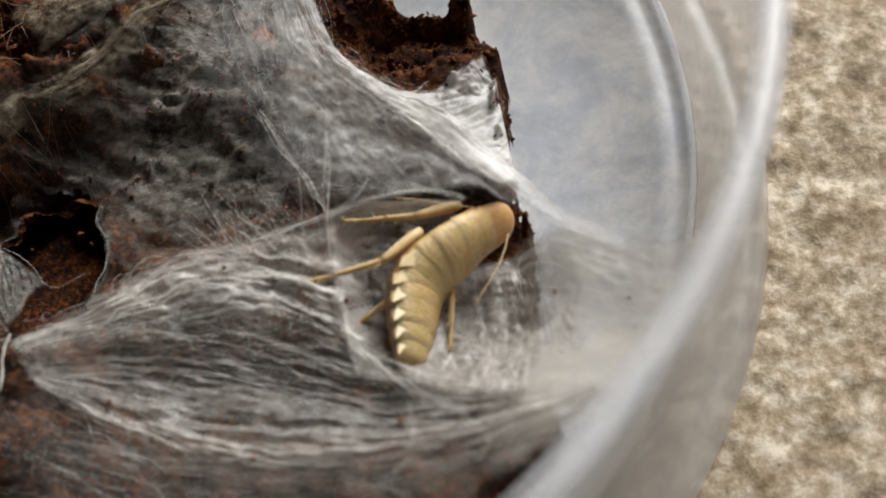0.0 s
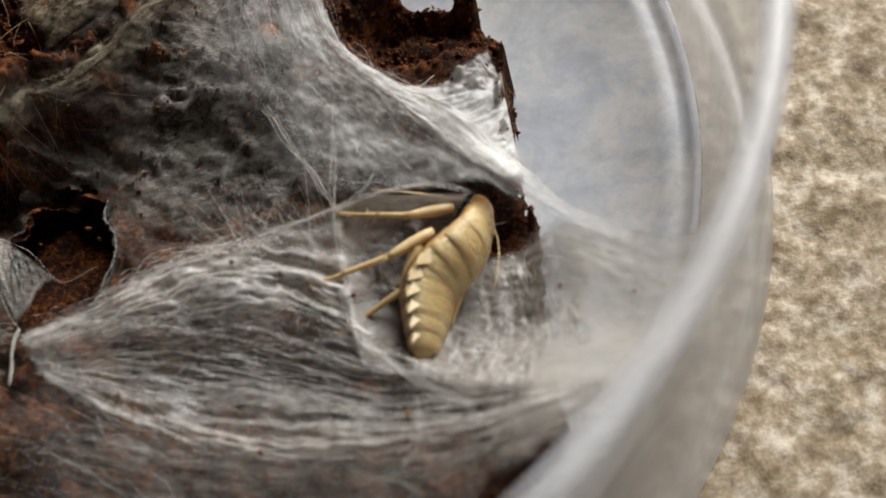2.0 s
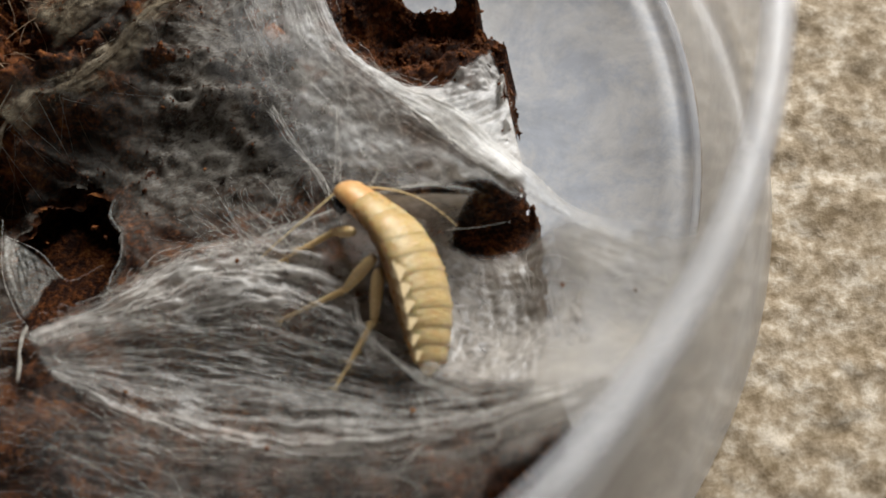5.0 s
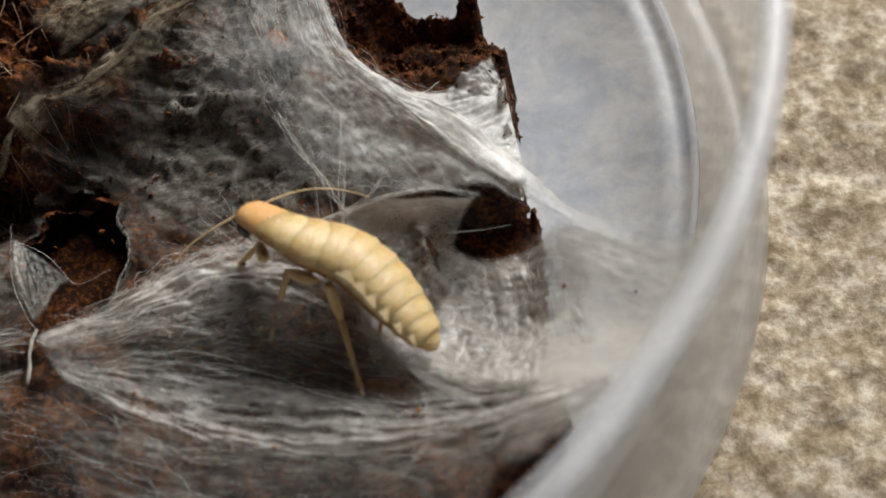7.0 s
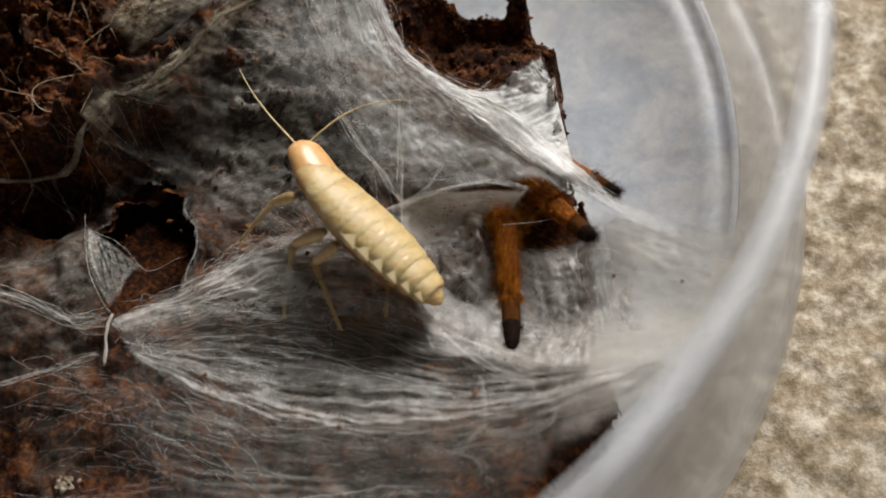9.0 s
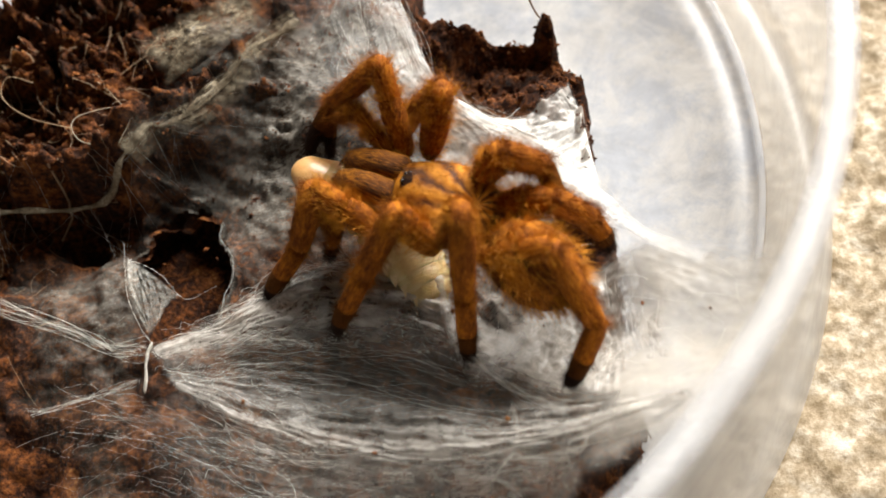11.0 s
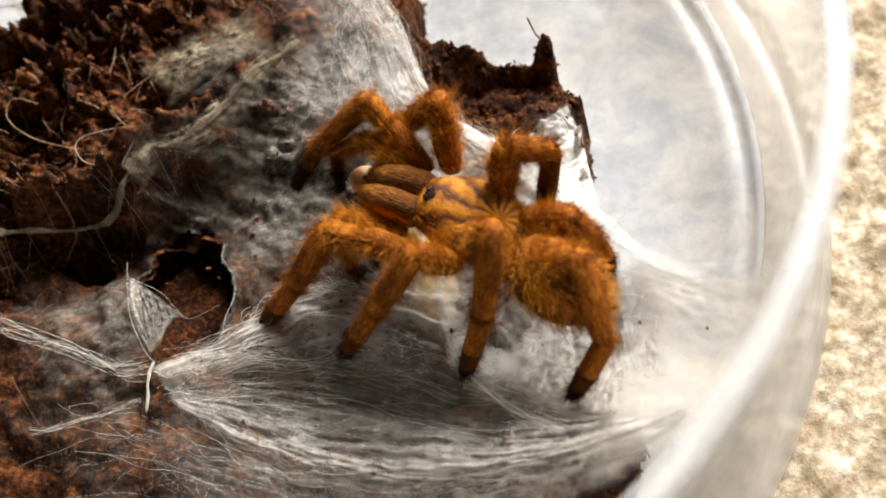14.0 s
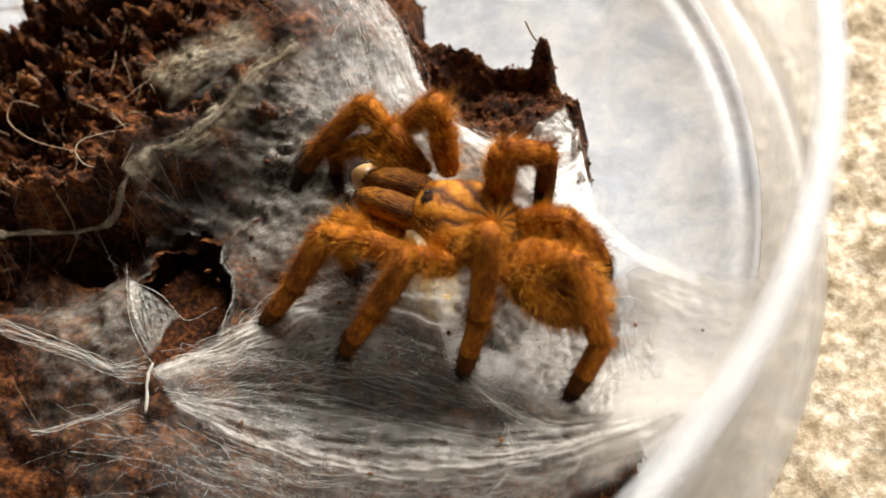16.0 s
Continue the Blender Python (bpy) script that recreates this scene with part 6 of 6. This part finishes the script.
# knees and feet of the legs that show: time, knee, foot
ROACHLEGS = {
    "fore": (1, 1.0, [(0.0, (3.76, -1.74, 1.25), (3.19, -1.72, 1.20)), (3.6, (3.68, -1.80, 1.25), (3.19, -1.70, 1.20)), (4.0, (3.49, -2.03, 1.30), (3.06, -2.20, 1.15)), (6.3, (2.33, -1.94, 1.50), (2.03, -1.78, 1.20)), (7.2, (2.14, -2.06, 1.42), (1.95, -2.17, 1.20)), (8.0, (1.94, -1.99, 1.40), (1.97, -2.20, 1.20)), (9.0, (1.67, -1.69, 1.50), (1.39, -1.76, 1.20)), (10.5, (3.05, -1.27, 0.80), (3.41, -1.48, 0.60)), (16.0, (3.05, -1.27, 0.80), (3.41, -1.48, 0.60))]),
    "middle": (3, 1.1, [(0.0, (3.58, -2.14, 1.25), (2.78, -2.34, 1.15)), (3.6, (3.52, -2.23, 1.25), (2.79, -2.48, 1.15)), (4.0, (3.49, -2.49, 1.25), (3.04, -2.59, 1.15)), (6.3, (2.69, -2.39, 1.50), (2.57, -2.44, 1.20)), (7.2, (2.42, -2.38, 1.40), (2.33, -2.58, 1.20)), (8.0, (2.30, -2.27, 1.40), (2.32, -2.54, 1.20)), (9.0, (1.88, -2.15, 1.40), (1.77, -2.45, 1.15)), (10.5, (3.05, -1.27, 0.80), (3.41, -1.48, 0.60)), (16.0, (3.05, -1.27, 0.80), (3.41, -1.48, 0.60))]),
    "hind": (4, 1.08, [(0.0, (3.60, -2.55, 1.00), (3.33, -2.63, 0.95)), (3.6, (3.53, -2.60, 1.00), (3.25, -2.68, 0.95)), (4.0, (3.54, -2.82, 1.20), (3.20, -2.99, 1.10)), (6.3, (3.06, -2.66, 1.40), (3.10, -3.29, 1.10)), (7.2, (2.92, -2.77, 1.40), (3.08, -3.27, 1.10)), (8.0, (2.70, -2.61, 1.40), (2.88, -3.15, 1.10)), (9.0, (2.16, -2.32, 1.40), (2.34, -3.03, 1.10)), (10.5, (3.05, -1.27, 0.80), (3.41, -1.48, 0.60)), (16.0, (3.05, -1.27, 0.80), (3.41, -1.48, 0.60))]),
    "far_hind": (4, 0.9, [(0.0, (4.30, -2.42, 0.90), (4.12, -2.60, 0.80)), (3.6, (4.23, -2.47, 0.90), (4.06, -2.65, 0.80)), (4.2, (4.07, -2.33, 1.10), (4.16, -2.53, 1.00)), (6.3, (3.46, -2.34, 1.20), (3.45, -2.78, 1.10)), (9.0, (2.84, -2.25, 1.20), (2.81, -2.69, 1.10)), (10.5, (3.05, -1.27, 0.80), (3.41, -1.48, 0.60)), (16.0, (3.05, -1.27, 0.80), (3.41, -1.48, 0.60))]),
}
FEELERS = [
    [(0.0, (4.70, -1.94, 1.00), (4.47, -2.31, 1.00)), (3.4, (4.71, -1.86, 1.00), (4.43, -2.26, 1.00)), (4.0, (4.04, -1.69, 1.30), (4.09, -2.00, 1.30)), (6.3, (2.93, -1.71, 1.80), (3.27, -1.68, 1.50)), (7.4, (2.56, -1.71, 1.90), (3.10, -1.74, 1.50)), (8.2, (2.18, -1.47, 1.90), (2.81, -1.46, 1.60)), (9.0, (2.60, -1.05, 1.90), (2.90, -0.87, 1.80)), (10.5, (1.61, -1.55, 1.10), (1.77, -1.74, 0.90)), (12.3, (1.61, -1.55, 1.10), (1.77, -1.74, 0.90)), (13.2, (2.47, -1.31, 1.20), (2.64, -1.48, 1.10)), (16.0, (2.47, -1.31, 1.20), (2.64, -1.48, 1.10))],
    [(0.0, (3.95, -1.50, 1.20), (3.40, -1.49, 1.20)), (3.4, (4.00, -1.54, 1.20), (3.50, -1.51, 1.20)), (4.0, (3.24, -1.75, 1.50), (2.98, -1.94, 1.20)), (6.3, (2.16, -1.86, 1.50), (1.78, -1.92, 1.30)), (7.4, (1.87, -1.91, 1.50), (1.54, -1.97, 1.30)), (8.2, (1.58, -1.43, 1.80), (1.44, -1.01, 1.80)), (9.0, (1.57, -0.73, 1.90), (1.19, -0.15, 1.90)), (10.5, (1.49, -1.54, 1.10), (1.37, -1.67, 1.10)), (12.3, (1.49, -1.54, 1.10), (1.37, -1.67, 1.10)), (13.2, (2.47, -1.31, 1.20), (2.75, -1.51, 1.00)), (16.0, (2.47, -1.31, 1.20), (2.75, -1.51, 1.00))],
]


def build_roach():
    rng = np.random.RandomState(4)
    roach = base("roach_nymph", "pale freshly moulted cream roach nymph on silk", "roach")
    for n, (w, h) in enumerate(RINGS):
        wide, tall = 0.88, 0.68
        w, h = w * wide, h * tall
        ahead = RINGS[n - 1] if n else (0.22, 0.20)
        ahead = (ahead[0] * wide, ahead[1] * tall)
        behind = RINGS[n + 1] if n + 1 < len(RINGS) else (0.12, 0.10)
        behind = (behind[0] * wide, behind[1] * tall)
        s = SHARES[n] * LENGTH
        mid = lambda q, k: (w if k == 0 else h) * (1 - q) + behind[k] * q
        st = [(-s * 0.5 - 0.11, mid(0.8, 0) * 0.90, mid(0.8, 1) * 0.90, 0), (-s * 0.5 - 0.075, mid(0.7, 0) * 0.985, mid(0.7, 1) * 0.985, 0), (-s * 0.5 - 0.03, mid(0.55, 0) * (1.004 if n < 3 else 1.02), mid(0.55, 1) * (1.004 if n < 3 else 1.018), 0.002), (-s * 0.3, mid(0.3, 0) * 1.01, mid(0.3, 1) * 1.008, 0.001), (0, w, h, 0.0), (s * 0.5, (w + ahead[0]) / 2 * 0.97, (h + ahead[1]) / 2 * 0.97, -0.002)]
        if n == 0:
            st = st[:-1] + [(s * 0.25, w * 0.90, h * 0.92, 0), (s * 0.42, w * 0.70, h * 0.74, -0.01), (s * 0.54, w * 0.42, h * 0.48, -0.02), (s * 0.60, w * 0.16, h * 0.20, -0.03)]
        if n == 10:
            st[:3] = [(-s * 0.5 - 0.12, 0.02, 0.02, -0.01), (-s * 0.5 - 0.09, w * 0.42, h * 0.42, -0.01), (-s * 0.5, w * 0.78, h * 0.78, -0.005)]
        v, f = husk(st, 24)
        # the underside is drawn in below the edge of the plate
        v = [(x, y * (0.86 if z < -0.05 else 1), z * (0.85 if z < -0.05 else 1)) for x, y, z in v]
        if 3 < n < 10:
            # a pale tooth at each hind corner of the plate
            for side in (-1, 1):
                b = len(v)
                e = mid(0.5, 0)
                t = mid(0.5, 1)
                edge = lambda x, a, k: (x, side * e * k * math.cos(a), t * k * math.sin(a))
                v += [edge(s * 0.05, 0.18, 1.0), edge(-s * 0.5 - 0.02, 0.52, 1.03), edge(-s * 0.5, -0.08, 1.0), edge(-s * 0.5 - 0.12, 0.20, 1.11)]
                f += [(b, b + 1, b + 3), (b + 1, b + 2, b + 3), (b + 2, b, b + 3)]
        name = "head_shield" if n == 0 else "thorax_plate" if n < 4 else "abdomen_plate"
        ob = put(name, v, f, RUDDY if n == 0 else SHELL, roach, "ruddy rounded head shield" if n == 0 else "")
        ob["ring"] = n
        if 3 < n < 10:
            ob.data.materials.append(TOOTH)
            for poly in ob.data.polygons[-6:]:
                poly.material_index = 1
                poly.use_smooth = False
        if n == 0:
            for side in (-1, 1):
                v, f = husk([(0.05, 0.02, 0.05, -0.06), (0.0, 0.04, 0.08, -0.07), (-0.08, 0.04, 0.08, -0.07), (-0.12, 0.02, 0.05, -0.06)][::-1], 8)
                v = [(x + 0.06, y + side * 0.165, z - 0.02) for x, y, z in v]
                put("eye", v, f, EYE, ob, "glossy black eye")
    parts = {}
    for key, (ring, size, keys) in ROACHLEGS.items():
        a, b = 0.42 * size, 0.72 * size
        v, f = husk([(-0.03, 0.04, 0.04, 0), (0.06, 0.055, 0.062, 0), (a * 0.5, 0.056, 0.064, 0), (a - 0.05, 0.042, 0.046, 0), (a + 0.03, 0.03, 0.03, 0)], 10)
        femur = put("leg", v, f, SHIN, roach)
        v, f = husk([(-0.02, 0.03, 0.03, 0), (0.05, 0.034, 0.034, 0), (b * 0.55, 0.026, 0.026, 0), (b * 0.60, 0.018, 0.018, 0), (b * 0.9, 0.02, 0.02, -0.01), (b, 0.012, 0.012, -0.02)], 8)
        v, f = furred(v, f, rng, 46, 0.07, (0.9, 0, 0), 0.007)
        shin = put("shin", v, f, SHIN, femur, "spiny pale shin")
        parts[key] = (femur, shin, ring, a, b, keys)
    feelers = []
    for n in range(2):
        th = Threads()
        s = np.linspace(0, 1, 22)
        th.add(np.c_[s * 1.15, 0.10 * np.sin(s * 3.0), 0.14 * np.sin(s * 2.6)], 0.013, 0.004)
        ob = put("antenna", th.v, th.f, SHIN, roach, "thin curved antenna")
        feelers.append(ob)
    return roach, parts, feelers


ROACH, ROACH_PARTS, ROACH_FEELERS = build_roach()


def move_roach():
    at = [k[0] for k in BODYLINES]
    times = sorted(set(at + [round(4.2 + 0.3 * i, 2) for i in range(7)] + [10.0, 10.3, 11.6, 12.5, 14.0]))
    rows, ring_rows, leg_rows, feel_rows = [], {}, {}, {0: [], 1: []}
    for t in times:
        i, j, k = blend(at, t)
        line = np.array(BODYLINES[i][2]) * (1 - k) + np.array(BODYLINES[j][2]) * k
        up = np.array(BODYLINES[i][1]) * (1 - k) + np.array(BODYLINES[j][1]) * k
        p = spline(line, 60)
        run = np.concatenate([[0], np.cumsum(np.linalg.norm(np.diff(p, axis=0), axis=1))])
        full = run[-1]

        def place(d):
            q = np.array([np.interp(d, run, p[:, c]) for c in range(3)])
            e = np.array([np.interp(min(d + 0.32, full), run, p[:, c]) for c in range(3)]) - np.array([np.interp(max(d - 0.32, 0), run, p[:, c]) for c in range(3)])
            return frame_pose(q, -e, up)

        root = place(full * 0.45)
        rows.append((t, root))
        inv = root.inverted()
        spots_at = {}
        for n in range(len(RINGS)):
            m = place(full * MIDDLES[n])
            spots_at[n] = m
            ring_rows.setdefault(n, []).append((t, inv @ m))
        for key, (femur, shin, ring, a, b, keys) in ROACH_PARTS.items():
            x, y, kk = blend([q[0] for q in keys], t)
            knee = np.array(keys[x][1]) * (1 - kk) + np.array(keys[y][1]) * kk
            foot = np.array(keys[x][2]) * (1 - kk) + np.array(keys[y][2]) * kk
            side = -1 if key.startswith("far") else 1
            hip = np.array(spots_at[ring] @ Vector((0, side * 0.26 * CM, -0.2 * CM))) / CM
            knee = hip + (knee - hip) / (np.linalg.norm(knee - hip) + 1e-6) * a
            foot = knee + (foot - knee) / (np.linalg.norm(foot - knee) + 1e-6) * b
            normal = np.cross(knee - hip, foot - knee) + np.array((0.001, 0.001, 0))
            fm = segment_pose(hip, knee, normal)
            leg_rows.setdefault(key, []).append((t, inv @ fm, fm.inverted() @ segment_pose(knee, foot, normal)))
        for n in range(2):
            keys = FEELERS[n]
            x, y, kk = blend([q[0] for q in keys], t)
            tip = np.array(keys[x][2]) * (1 - kk) + np.array(keys[y][2]) * kk
            root_at = np.array(spots_at[0] @ Vector((0.16 * CM, (0.06 - 0.12 * n) * -CM, 0.02 * CM))) / CM
            feel_rows[n].append((t, inv @ frame_pose(root_at, tip - root_at, (0.1, 0.3, 1))))
    walk(ROACH, rows)
    for part in ROACH.children:
        n = part.get("ring")
        if n is not None:
            walk(part, ring_rows[n])
    for key, (femur, shin, *_) in ROACH_PARTS.items():
        walk(femur, [(r[0], r[1]) for r in leg_rows[key]])
        walk(shin, [(r[0], r[2]) for r in leg_rows[key]])
    for n in range(2):
        walk(ROACH_FEELERS[n], feel_rows[n])


def motions():
    move_spider()
    move_roach()


motions()
